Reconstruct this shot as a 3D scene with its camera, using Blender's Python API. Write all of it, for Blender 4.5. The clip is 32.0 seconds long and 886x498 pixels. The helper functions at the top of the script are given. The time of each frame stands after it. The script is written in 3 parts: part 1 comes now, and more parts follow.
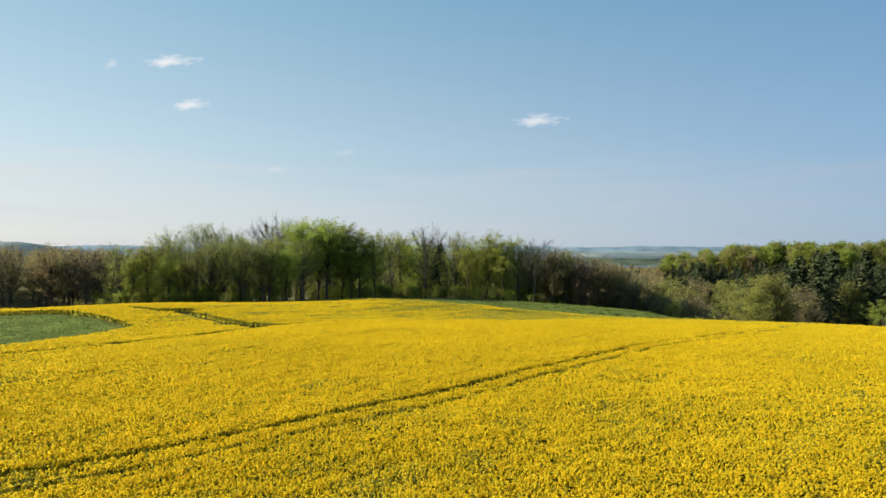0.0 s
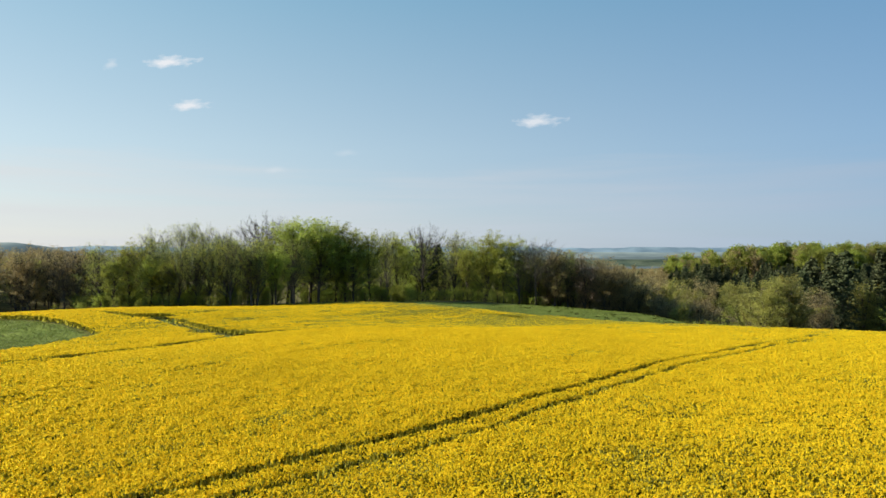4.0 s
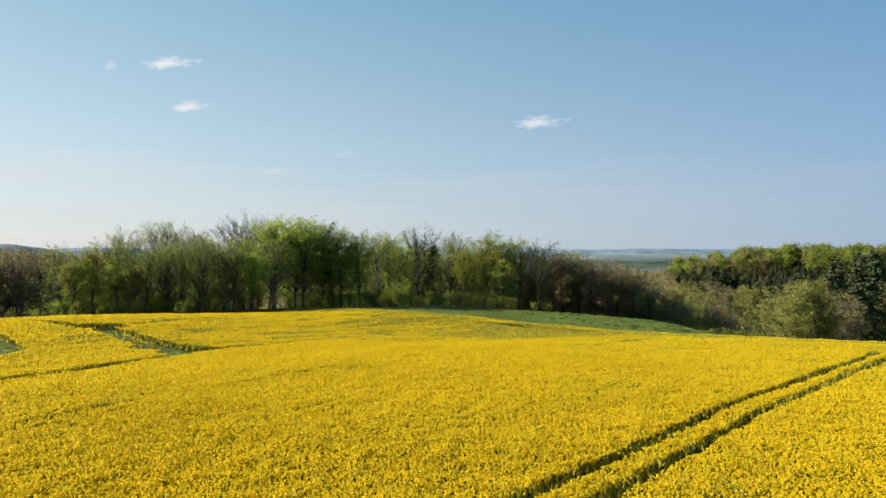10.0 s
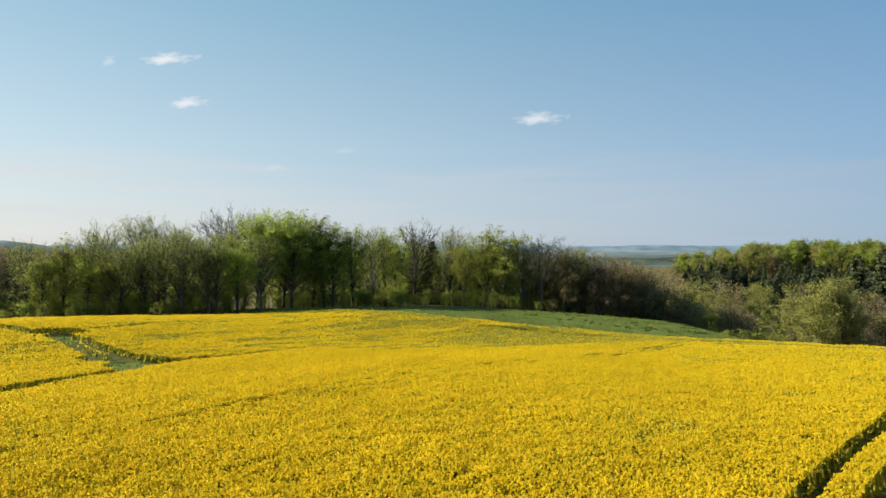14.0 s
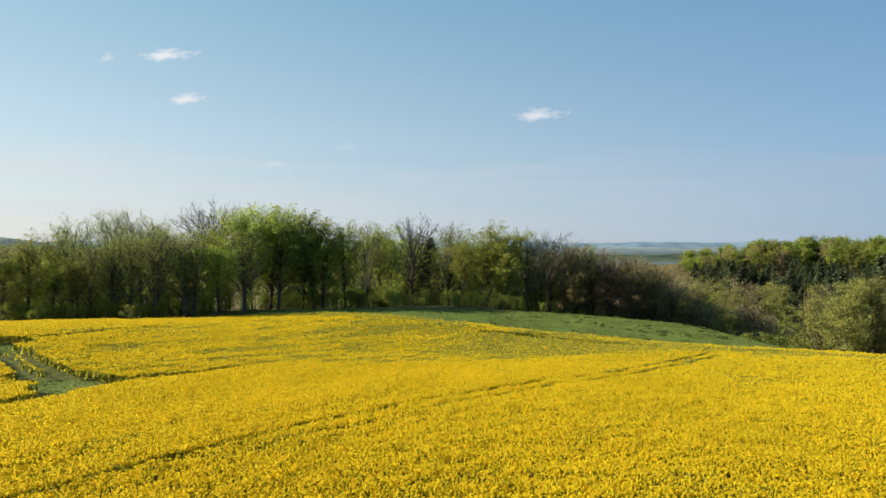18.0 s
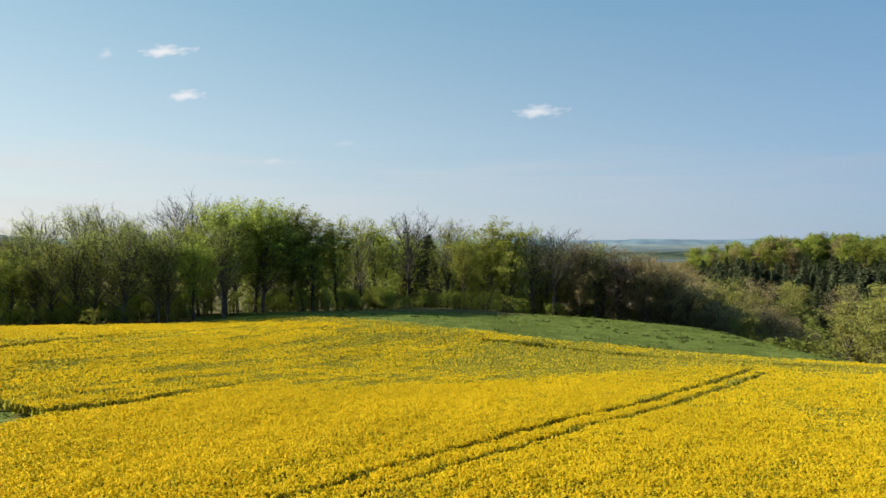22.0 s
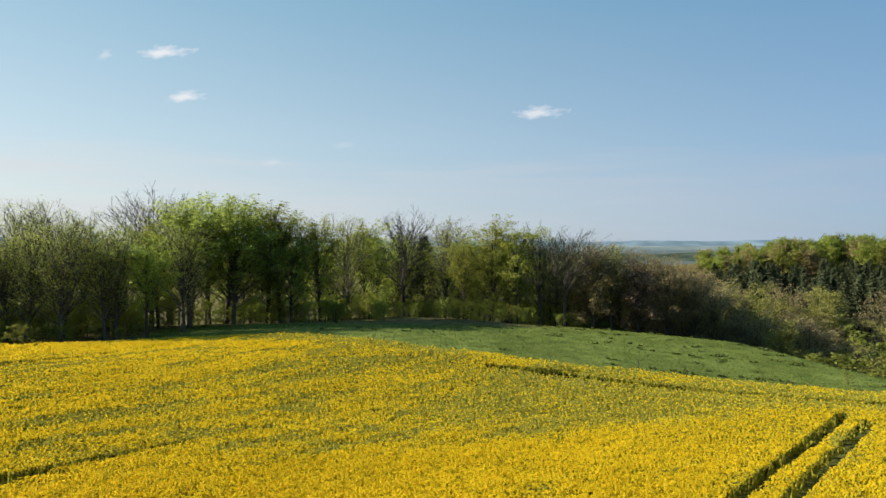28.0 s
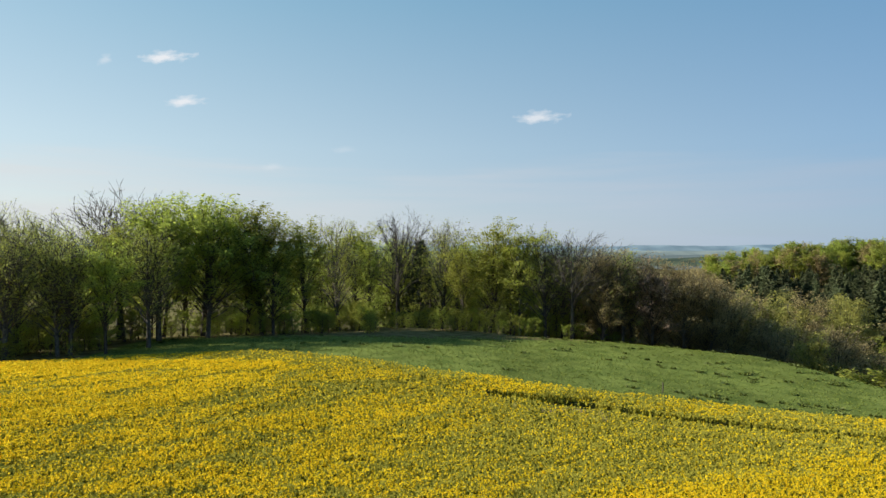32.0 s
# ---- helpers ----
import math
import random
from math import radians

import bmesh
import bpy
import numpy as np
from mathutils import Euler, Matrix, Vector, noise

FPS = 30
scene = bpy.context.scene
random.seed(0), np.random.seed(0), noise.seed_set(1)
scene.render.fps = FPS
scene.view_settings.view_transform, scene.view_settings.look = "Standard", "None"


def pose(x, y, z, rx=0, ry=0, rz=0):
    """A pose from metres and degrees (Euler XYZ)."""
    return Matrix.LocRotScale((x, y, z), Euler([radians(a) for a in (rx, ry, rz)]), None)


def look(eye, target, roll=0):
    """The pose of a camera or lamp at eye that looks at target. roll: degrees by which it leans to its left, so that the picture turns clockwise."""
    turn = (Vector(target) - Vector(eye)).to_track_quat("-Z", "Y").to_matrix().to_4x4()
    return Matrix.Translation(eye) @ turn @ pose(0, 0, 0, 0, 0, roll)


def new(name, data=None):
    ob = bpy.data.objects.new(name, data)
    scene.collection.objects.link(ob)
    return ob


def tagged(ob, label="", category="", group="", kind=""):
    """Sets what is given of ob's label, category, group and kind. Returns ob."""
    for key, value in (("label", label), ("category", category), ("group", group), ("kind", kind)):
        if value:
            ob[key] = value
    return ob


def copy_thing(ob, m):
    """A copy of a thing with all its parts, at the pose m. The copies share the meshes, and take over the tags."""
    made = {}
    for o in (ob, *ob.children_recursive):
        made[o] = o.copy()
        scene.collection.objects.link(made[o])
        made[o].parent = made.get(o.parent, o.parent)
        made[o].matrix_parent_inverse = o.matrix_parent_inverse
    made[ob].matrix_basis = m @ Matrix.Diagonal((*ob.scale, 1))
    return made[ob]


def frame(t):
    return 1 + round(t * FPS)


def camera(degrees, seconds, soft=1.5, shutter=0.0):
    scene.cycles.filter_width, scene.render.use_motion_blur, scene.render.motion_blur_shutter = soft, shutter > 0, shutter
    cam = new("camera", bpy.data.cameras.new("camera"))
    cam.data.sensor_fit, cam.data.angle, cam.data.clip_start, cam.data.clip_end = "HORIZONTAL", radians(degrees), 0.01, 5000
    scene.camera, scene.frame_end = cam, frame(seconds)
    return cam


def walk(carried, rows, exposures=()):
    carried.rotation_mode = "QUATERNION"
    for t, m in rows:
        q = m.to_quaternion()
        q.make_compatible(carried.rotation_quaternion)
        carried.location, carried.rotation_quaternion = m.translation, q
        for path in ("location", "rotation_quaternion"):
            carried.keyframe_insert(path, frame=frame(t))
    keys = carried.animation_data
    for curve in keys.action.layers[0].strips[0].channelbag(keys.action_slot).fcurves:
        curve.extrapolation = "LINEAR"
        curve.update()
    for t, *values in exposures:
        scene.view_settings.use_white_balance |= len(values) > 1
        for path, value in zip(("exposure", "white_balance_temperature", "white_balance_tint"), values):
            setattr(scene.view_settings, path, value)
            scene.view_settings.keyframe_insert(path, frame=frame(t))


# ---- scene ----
cam = camera(73.0, 32.0, soft=1.5)
# seconds, x, y, z, pitch in degrees: a slow level flight over the crop
PATH = [
    (0, 0.000, 0.000, 12.500, -0.040),
    (1, 0.155, 2.006, 12.506, -0.016),
    (2, 0.309, 4.012, 12.512, 0.009),
    (3, 0.500, 6.057, 12.513, 0.034),
    (4.5, 0.901, 9.186, 12.499, 0.058),
    (6, 1.326, 12.464, 12.475, 0.176),
    (7, 1.576, 14.803, 12.454, 0.182),
    (8, 1.811, 17.235, 12.428, 0.180),
    (9, 2.020, 19.716, 12.401, 0.195),
    (10, 2.197, 22.241, 12.369, 0.198),
    (11, 2.347, 24.815, 12.335, 0.151),
    (12, 2.471, 27.400, 12.314, 0.078),
    (13, 2.563, 29.979, 12.312, -0.074),
    (14, 2.645, 32.581, 12.318, -0.132),
    (15.5, 2.797, 36.540, 12.329, -0.239),
    (17, 2.951, 40.592, 12.340, -0.356),
    (18, 3.040, 43.376, 12.339, -0.440),
    (19, 3.125, 46.211, 12.336, -0.523),
    (20, 3.213, 49.053, 12.346, -0.659),
    (21, 3.306, 51.901, 12.380, -0.654),
    (22, 3.403, 54.755, 12.426, -0.718),
    (23, 3.506, 57.576, 12.466, -0.740),
    (24, 3.614, 60.335, 12.493, -0.754),
    (25, 3.728, 63.060, 12.513, -0.703),
    (26.5, 3.903, 67.171, 12.523, -0.704),
    (28, 4.079, 71.330, 12.505, -0.577),
    (29, 4.214, 74.064, 12.493, -0.468),
    (30, 4.377, 76.734, 12.488, -0.374),
    (31, 4.557, 79.367, 12.486, -0.257),
    (32, 4.737, 82.000, 12.484, -0.124),
]
walk(cam, [(t, pose(x, y, z, 90.0 + p, 0, 0)) for t, x, y, z, p in PATH])

# ---- world, sun ----
SUN_AZIMUTH, SUN_ELEVATION = radians(-84.0), radians(26.0)
world = bpy.data.worlds.new("sky")
scene.world = world
world.use_nodes = True
wn, wl = world.node_tree.nodes, world.node_tree.links
wn.clear()
sky = wn.new("ShaderNodeTexSky")
sky.sky_type = "NISHITA"
sky.sun_disc = False
sky.sun_elevation, sky.sun_rotation = SUN_ELEVATION, SUN_AZIMUTH
sky.altitude, sky.air_density, sky.dust_density, sky.ozone_density = 80.0, 1.0, 0.5, 1.0
w_back = wn.new("ShaderNodeBackground")
w_back.inputs["Strength"].default_value = 0.102
# spring haze: paler towards the horizon, with a thin streaky veil of high cloud low down
w_co = wn.new("ShaderNodeTexCoord")
w_sep = wn.new("ShaderNodeSeparateXYZ")
wl.new(w_co.outputs["Generated"], w_sep.inputs[0])
w_haze = wn.new("ShaderNodeValToRGB")
for at, tint in ((0.0, (2.22, 2.70, 3.10)), (0.16, (1.92, 2.70, 3.20)), (0.42, (0.96, 2.05, 2.80)), (1.0, (0.98, 2.0, 2.75))):
    stop = w_haze.color_ramp.elements[0] if at == 0.0 else w_haze.color_ramp.elements[-1] if at == 1.0 else w_haze.color_ramp.elements.new(at)
    stop.color = (tint[0] / 5, tint[1] / 5, tint[2] / 5, 1)
wl.new(w_sep.outputs["Z"], w_haze.inputs[0])
w_gain = wn.new("ShaderNodeMixRGB")
w_gain.blend_type = "MULTIPLY"
w_gain.inputs[0].default_value = 1.0
w_gain.inputs[2].default_value = (5, 5, 5, 1)
wl.new(w_haze.outputs[0], w_gain.inputs[1])
w_mix = wn.new("ShaderNodeMixRGB")
w_mix.inputs[0].default_value = 0.84
wl.new(sky.outputs[0], w_mix.inputs[1])
wl.new(w_gain.outputs[0], w_mix.inputs[2])
w_map = wn.new("ShaderNodeMapping")
w_map.inputs["Scale"].default_value = (1.6, 1.6, 26.0)
w_noise = wn.new("ShaderNodeTexNoise")
w_noise.inputs["Scale"].default_value, w_noise.inputs["Detail"].default_value = 1.7, 7.0
wl.new(w_co.outputs["Generated"], w_map.inputs["Vector"])
wl.new(w_map.outputs[0], w_noise.inputs["Vector"])
w_band = wn.new("ShaderNodeMapRange")
w_band.interpolation_type = "SMOOTHSTEP"
w_band.inputs["From Min"].default_value, w_band.inputs["From Max"].default_value = 0.185, 0.145
w_fray_map = wn.new("ShaderNodeMapping")
w_fray_map.inputs["Scale"].default_value, w_fray_map.inputs["Rotation"].default_value = (2.2, 2.2, 30.0), (0.0, 0.03, 0.0)
w_fray = wn.new("ShaderNodeTexNoise")
w_fray.inputs["Scale"].default_value, w_fray.inputs["Detail"].default_value = 1.6, 6.0
wl.new(w_co.outputs["Generated"], w_fray_map.inputs["Vector"])
wl.new(w_fray_map.outputs[0], w_fray.inputs["Vector"])
w_ragged = wn.new("ShaderNodeMath")
w_ragged.operation = "MULTIPLY_ADD"
w_ragged.inputs[1].default_value = 0.075
wl.new(w_fray.outputs["Fac"], w_ragged.inputs[0])
wl.new(w_sep.outputs["Z"], w_ragged.inputs[2])
wl.new(w_ragged.outputs[0], w_band.inputs["Value"])
w_edge = wn.new("ShaderNodeMapRange")
w_edge.inputs["From Min"].default_value, w_edge.inputs["From Max"].default_value = 0.22, 0.72
w_edge.inputs["To Max"].default_value = 0.8
wl.new(w_noise.outputs["Fac"], w_edge.inputs["Value"])
w_mul = wn.new("ShaderNodeMath")
w_mul.operation = "MULTIPLY"
wl.new(w_band.outputs[0], w_mul.inputs[0])
wl.new(w_edge.outputs[0], w_mul.inputs[1])
w_veil = wn.new("ShaderNodeMixRGB")
w_veil.inputs[2].default_value = (2.88, 3.22, 3.46, 1.0)
wl.new(w_mul.outputs[0], w_veil.inputs[0])
wl.new(w_mix.outputs[0], w_veil.inputs[1])
w_out = wn.new("ShaderNodeOutputWorld")
# the sky pales towards the sun's side
w_dot = wn.new("ShaderNodeVectorMath")
w_dot.operation = "DOT_PRODUCT"
w_dot.inputs[1].default_value = (-0.85, 0.53, 0.0)
wl.new(w_co.outputs["Generated"], w_dot.inputs[0])
w_side = wn.new("ShaderNodeMapRange")
w_side.inputs["From Min"].default_value, w_side.inputs["From Max"].default_value = -0.1, 0.95
wl.new(w_dot.outputs["Value"], w_side.inputs["Value"])
w_tone = wn.new("ShaderNodeMixRGB")
w_tone.inputs[1].default_value, w_tone.inputs[2].default_value = (0.298, 0.347, 0.418, 1), (0.575, 0.53, 0.50, 1)
wl.new(w_side.outputs[0], w_tone.inputs[0])
w_two = wn.new("ShaderNodeVectorMath")
w_two.operation = "SCALE"
w_two.inputs["Scale"].default_value = 2.0
wl.new(w_tone.outputs[0], w_two.inputs[0])
w_tilt = wn.new("ShaderNodeVectorMath")
w_tilt.operation = "MULTIPLY"
wl.new(w_veil.outputs[0], w_tilt.inputs[0])
wl.new(w_two.outputs[0], w_tilt.inputs[1])
wl.new(w_tilt.outputs[0], w_back.inputs["Color"])
wl.new(w_back.outputs[0], w_out.inputs[0])

sun_data = bpy.data.lights.new("sun", "SUN")
sun_data.energy, sun_data.angle, sun_data.color = 5.0, radians(0.53), (1.0, 0.93, 0.80)
sun = new("sun", sun_data)
sun.matrix_world = look((0, 0, 60), (-math.sin(SUN_AZIMUTH) * math.cos(SUN_ELEVATION),
                                     -math.cos(SUN_AZIMUTH) * math.cos(SUN_ELEVATION),
                                     60 - math.sin(SUN_ELEVATION)))
scene.view_settings.exposure = 1.10


# ---- materials ----
def mat(name, dark, light, scale=1.0, detail=5.0, rough=0.8, bump=0.0, bump_scale=None, spread=0.0, islands=False,
        through_light=0.0, coarse=0.0, coarse_scale=0.05, spec=0.25, lean=(0.35, 0.65)):
    """A noise-varied surface between two base colours; spread varies it from object to object, islands from leaf to leaf."""
    m = bpy.data.materials.new(name)
    m.use_nodes = True
    n, k = m.node_tree.nodes, m.node_tree.links
    n.clear()
    out = n.new("ShaderNodeOutputMaterial")
    co = n.new("ShaderNodeTexCoord")
    geo = n.new("ShaderNodeNewGeometry")
    tex = n.new("ShaderNodeTexNoise")
    tex.inputs["Scale"].default_value, tex.inputs["Detail"].default_value = scale, detail
    k.new(geo.outputs["Position"], tex.inputs["Vector"])
    ramp = n.new("ShaderNodeMapRange")
    ramp.inputs["From Min"].default_value, ramp.inputs["From Max"].default_value = lean
    k.new(tex.outputs["Fac"], ramp.inputs["Value"])
    fac = ramp.outputs[0]
    if islands:
        mean = n.new("ShaderNodeMath")
        mean.operation = "MULTIPLY_ADD"
        mean.inputs[1].default_value, mean.inputs[2].default_value = 0.75, -0.1
        k.new(geo.outputs["Random Per Island"], mean.inputs[0])
        add = n.new("ShaderNodeMath")
        add.operation = "MULTIPLY_ADD"
        add.inputs[1].default_value = 0.45
        k.new(fac, add.inputs[0])
        k.new(mean.outputs[0], add.inputs[2])
        add.use_clamp = True
        fac = add.outputs[0]
    mix = n.new("ShaderNodeMixRGB")
    mix.inputs[1].default_value, mix.inputs[2].default_value = (*dark, 1), (*light, 1)
    k.new(fac, mix.inputs[0])
    colour = mix.outputs[0]
    if coarse:
        big = n.new("ShaderNodeTexNoise")
        big.inputs["Scale"].default_value, big.inputs["Detail"].default_value = coarse_scale, 3.0
        k.new(geo.outputs["Position"], big.inputs["Vector"])
        val = n.new("ShaderNodeMapRange")
        val.inputs["From Min"].default_value, val.inputs["From Max"].default_value = 0.3, 0.7
        val.inputs["To Min"].default_value, val.inputs["To Max"].default_value = 1 - coarse, 1 + coarse
        k.new(big.outputs["Fac"], val.inputs["Value"])
        hsv = n.new("ShaderNodeHueSaturation")
        k.new(val.outputs[0], hsv.inputs["Value"])
        k.new(colour, hsv.inputs["Color"])
        colour = hsv.outputs[0]
    if spread:
        info = n.new("ShaderNodeObjectInfo")
        hsv = n.new("ShaderNodeHueSaturation")
        for key, low, high in (("Value", 1 - spread, 1 + spread), ("Hue", 0.5 - 0.06 * spread, 0.5 + 0.06 * spread)):
            r = n.new("ShaderNodeMapRange")
            r.inputs["To Min"].default_value, r.inputs["To Max"].default_value = low, high
            k.new(info.outputs["Random"], r.inputs["Value"])
            k.new(r.outputs[0], hsv.inputs[key])
        k.new(colour, hsv.inputs["Color"])
        colour = hsv.outputs[0]
    skin = n.new("ShaderNodeBsdfPrincipled")
    skin.inputs["Roughness"].default_value = rough
    skin.inputs["Specular IOR Level"].default_value = spec
    k.new(colour, skin.inputs["Base Color"])
    if bump:
        fine = n.new("ShaderNodeTexNoise")
        fine.inputs["Scale"].default_value, fine.inputs["Detail"].default_value = bump_scale or scale * 3, 6.0
        k.new(geo.outputs["Position"], fine.inputs["Vector"])
        b = n.new("ShaderNodeBump")
        b.inputs["Strength"].default_value, b.inputs["Distance"].default_value = 1.0, bump
        k.new(fine.outputs["Fac"], b.inputs["Height"])
        k.new(b.outputs[0], skin.inputs["Normal"])
    if through_light:
        tr = n.new("ShaderNodeBsdfTranslucent")
        k.new(colour, tr.inputs["Color"])
        sh = n.new("ShaderNodeMixShader")
        sh.inputs[0].default_value = through_light
        k.new(skin.outputs[0], sh.inputs[1])
        k.new(tr.outputs[0], sh.inputs[2])
        k.new(sh.outputs[0], out.inputs["Surface"])
    else:
        k.new(skin.outputs[0], out.inputs["Surface"])
    return m


M_FLOWER = mat("rape_blossom", (0.76, 0.525, 0.016), (0.98, 0.735, 0.026), 11.0, detail=3, islands=True, through_light=0.60, rough=0.85, spec=0.08, coarse=0.06, coarse_scale=0.08)
M_BUD = mat("rape_bud", (0.26, 0.245, 0.036), (0.46, 0.405, 0.058), 9.0, islands=True, through_light=0.4, rough=0.9, spec=0.02)
M_STEM = mat("rape_leaf", (0.23, 0.215, 0.028), (0.43, 0.385, 0.045), 6.0, islands=True, through_light=0.45, rough=0.9, spec=0.02)
M_SOIL = mat("field_floor", (0.05, 0.056, 0.016), (0.11, 0.115, 0.03), 1.2, rough=0.95, spec=0.03, bump=0.08)
M_CROP = mat("crop_underlayer", (0.27, 0.21, 0.02), (0.42, 0.32, 0.022), 1.6, rough=0.95, spec=0.03, bump=0.15)
M_BARE = mat("bare_soil", (0.10, 0.07, 0.05), (0.20, 0.145, 0.105), 1.6, rough=0.95, bump=0.05)
M_GRASS = mat("meadow", (0.080, 0.108, 0.026), (0.142, 0.172, 0.044), 0.35, detail=8, rough=1.0, spec=0.0, bump=0.10, bump_scale=5, coarse=0.18, coarse_scale=0.09)
M_BLADE = mat("grass_blade", (0.12, 0.16, 0.02), (0.20, 0.235, 0.035), 0.5, islands=True, through_light=0.3, rough=0.6, spec=0.35)
M_TUFT = mat("rank_grass", (0.075, 0.10, 0.016), (0.14, 0.165, 0.03), 0.5, islands=True, through_light=0.3, rough=0.6, spec=0.35)
M_FLOOR = mat("woodland_floor", (0.075, 0.068, 0.028), (0.17, 0.145, 0.07), 0.5, rough=1.0, spec=0.0, bump=0.15)
# far land's colour shifted to blue-grey, standing in for the air's haze
M_FAR = mat("far_country_haze_tint", (0.05, 0.072, 0.078), (0.085, 0.11, 0.11), 0.012, detail=4, rough=1.0)
M_BARK = mat("bark", (0.036, 0.030, 0.023), (0.095, 0.08, 0.064), 2.5, rough=0.95, bump=0.03, spread=0.2)
M_GREYBARK = mat("grey_bark", (0.042, 0.037, 0.03), (0.11, 0.098, 0.082), 2.5, rough=0.95, bump=0.03, spread=0.2)
LEAF = {
    "green": mat("beech_leaf", (0.18, 0.208, 0.036), (0.37, 0.405, 0.075), 0.25, islands=True, through_light=0.64, rough=0.65, spec=0.32, spread=0.24),
    "fresh": mat("young_leaf", (0.20, 0.235, 0.035), (0.40, 0.43, 0.072), 0.25, islands=True, through_light=0.55, rough=0.65, spec=0.32, spread=0.24),
    "olive": mat("opening_leaf", (0.19, 0.225, 0.042), (0.42, 0.45, 0.09), 0.25, islands=True, through_light=0.56, rough=0.65, spec=0.32, spread=0.15),
    "brown": mat("bud_scale", (0.20, 0.16, 0.068), (0.39, 0.31, 0.135), 0.25, islands=True, through_light=0.45, rough=0.7, spec=0.3, spread=0.15),
    "willow": mat("willow_leaf", (0.155, 0.16, 0.034), (0.345, 0.325, 0.07), 0.25, islands=True, through_light=0.4, rough=0.65, spec=0.32, spread=0.12),
    "needle": mat("fir_needle", (0.03, 0.04, 0.018), (0.075, 0.088, 0.036), 0.4, islands=True, rough=0.75, spec=0.12, spread=0.2),
    "blush": mat("cherry_blossom", (0.16, 0.11, 0.06), (0.42, 0.29, 0.20), 0.4, islands=True, through_light=0.3, spread=0.1),
}

# ---- the lie of the land ----
SWELL_X = (-110, -70, -35, 0, 35, 70, 110)
SWELL_Y = (0, 35, 65, 95, 125, 155, 185, 225)
SWELL = (
    (-0.19, 0.87, 1.05, 1.18, 1.73, 1.61, 0.25),
    (-1.41, 1.66, 1.07, 1.06, 2.75, 1.47, 0.50),
    (0.17, 1.65, 0.74, 2.38, -0.08, 3.61, 1.08),
    (0.73, -0.48, -0.56, 2.25, 0.19, -0.02, -0.91),
    (-0.27, 2.15, 2.10, -2.88, 0.74, 0.59, -0.50),
    (-0.75, -0.13, -1.79, 3.24, -1.28, -3.04, -2.79),
    (-1.27, 0.29, 0.95, -0.20, -1.51, 1.21, -3.89),
    (-0.83, -3.28, -2.47, -1.18, 1.22, -5.87, -10.59),
)
# where the hilltop begins to fall away towards the valley
BROW_X = (-60, -10, 20, 40, 60, 80, 110)
BROW_Y = (225.0, 215.2, 193.5, 190.4, 183.9, 129.0, 145.0)


def smooth(a, b, v):
    s = np.clip((v - a) / (b - a), 0, 1)
    return s * s * (3 - 2 * s)


def height(x, y):
    """The ground's height: soft swells near, a wooded valley and rise to the right, rolling country beyond."""
    x, y = np.asarray(x, float), np.asarray(y, float)
    z = np.full(np.broadcast(x, y).shape, -3.0)
    for b, row in zip(SWELL_Y, SWELL):
        for a, h in zip(SWELL_X, row):
            z = z + h * np.exp(-(((x - a) / 38.0) ** 2) - ((y - b) / 32.0) ** 2)
    brow = np.interp(x, BROW_X, BROW_Y)
    far = smooth(brow, brow + 81.3, y)
    rise = -14 + 16 * np.exp(-(((x - 330) / 190) ** 2) - ((y - 520) / 120) ** 2) + 6 * np.exp(-(((x - 520) / 200) ** 2) - ((y - 520) / 250) ** 2) - 14 * (1 - smooth(290, 430, y))
    side = smooth(135, 200, x)
    z = z * (1 - far) + rise * far
    z = z * (1 - side * (1 - far)) + (-22 + 19 * smooth(260, 520, x)) * side * (1 - far)
    off = np.hypot(x, y - 200)
    roll = 9 * np.sin(x / 310 + 1.0) * np.sin(y / 420 + 0.4) - 16
    beyond = smooth(600, 1100, off)
    return z * (1 - beyond) + roll * beyond


def edge_of_crop(x):
    """y of the boundary between the crop and the meadow or the wood."""
    x = np.asarray(x, float)
    return np.interp(x, (-160, -101, -72, -55, -44, -36, -26, -16, 5, 25, 45, 65, 160),
                     (153.0, 152.0, 151.5, 154.5, 157.5, 160.0, 161.2, 160.0, 149.3, 143.6, 138.5, 127.8, 83.1))


def along(points, x, y):
    """Metres sideways from a polyline, and how far along it (0 to 1)."""
    best, where = np.full(np.shape(x), 1e3), np.zeros(np.shape(x))
    n = len(points) - 1
    for k, ((x0, y0), (x1, y1)) in enumerate(zip(points, points[1:])):
        dx, dy = x1 - x0, y1 - y0
        s = np.clip(((x - x0) * dx + (y - y0) * dy) / (dx * dx + dy * dy), 0, 1)
        d = np.hypot(x - x0 - s * dx, y - y0 - s * dy)
        where = np.where(d < best, (k + s) / n, where)
        best = np.minimum(best, d)
    return best, where


def line_a(x):
    return np.interp(x, (-60, -22, -10, -4, 4, 14, 26, 40, 56), (12.0, 26.6, 33.2, 37.3, 43.2, 52.6, 64.6, 78.6, 96.0))


def line_b(x):
    return 81.0 + 1.07 * x


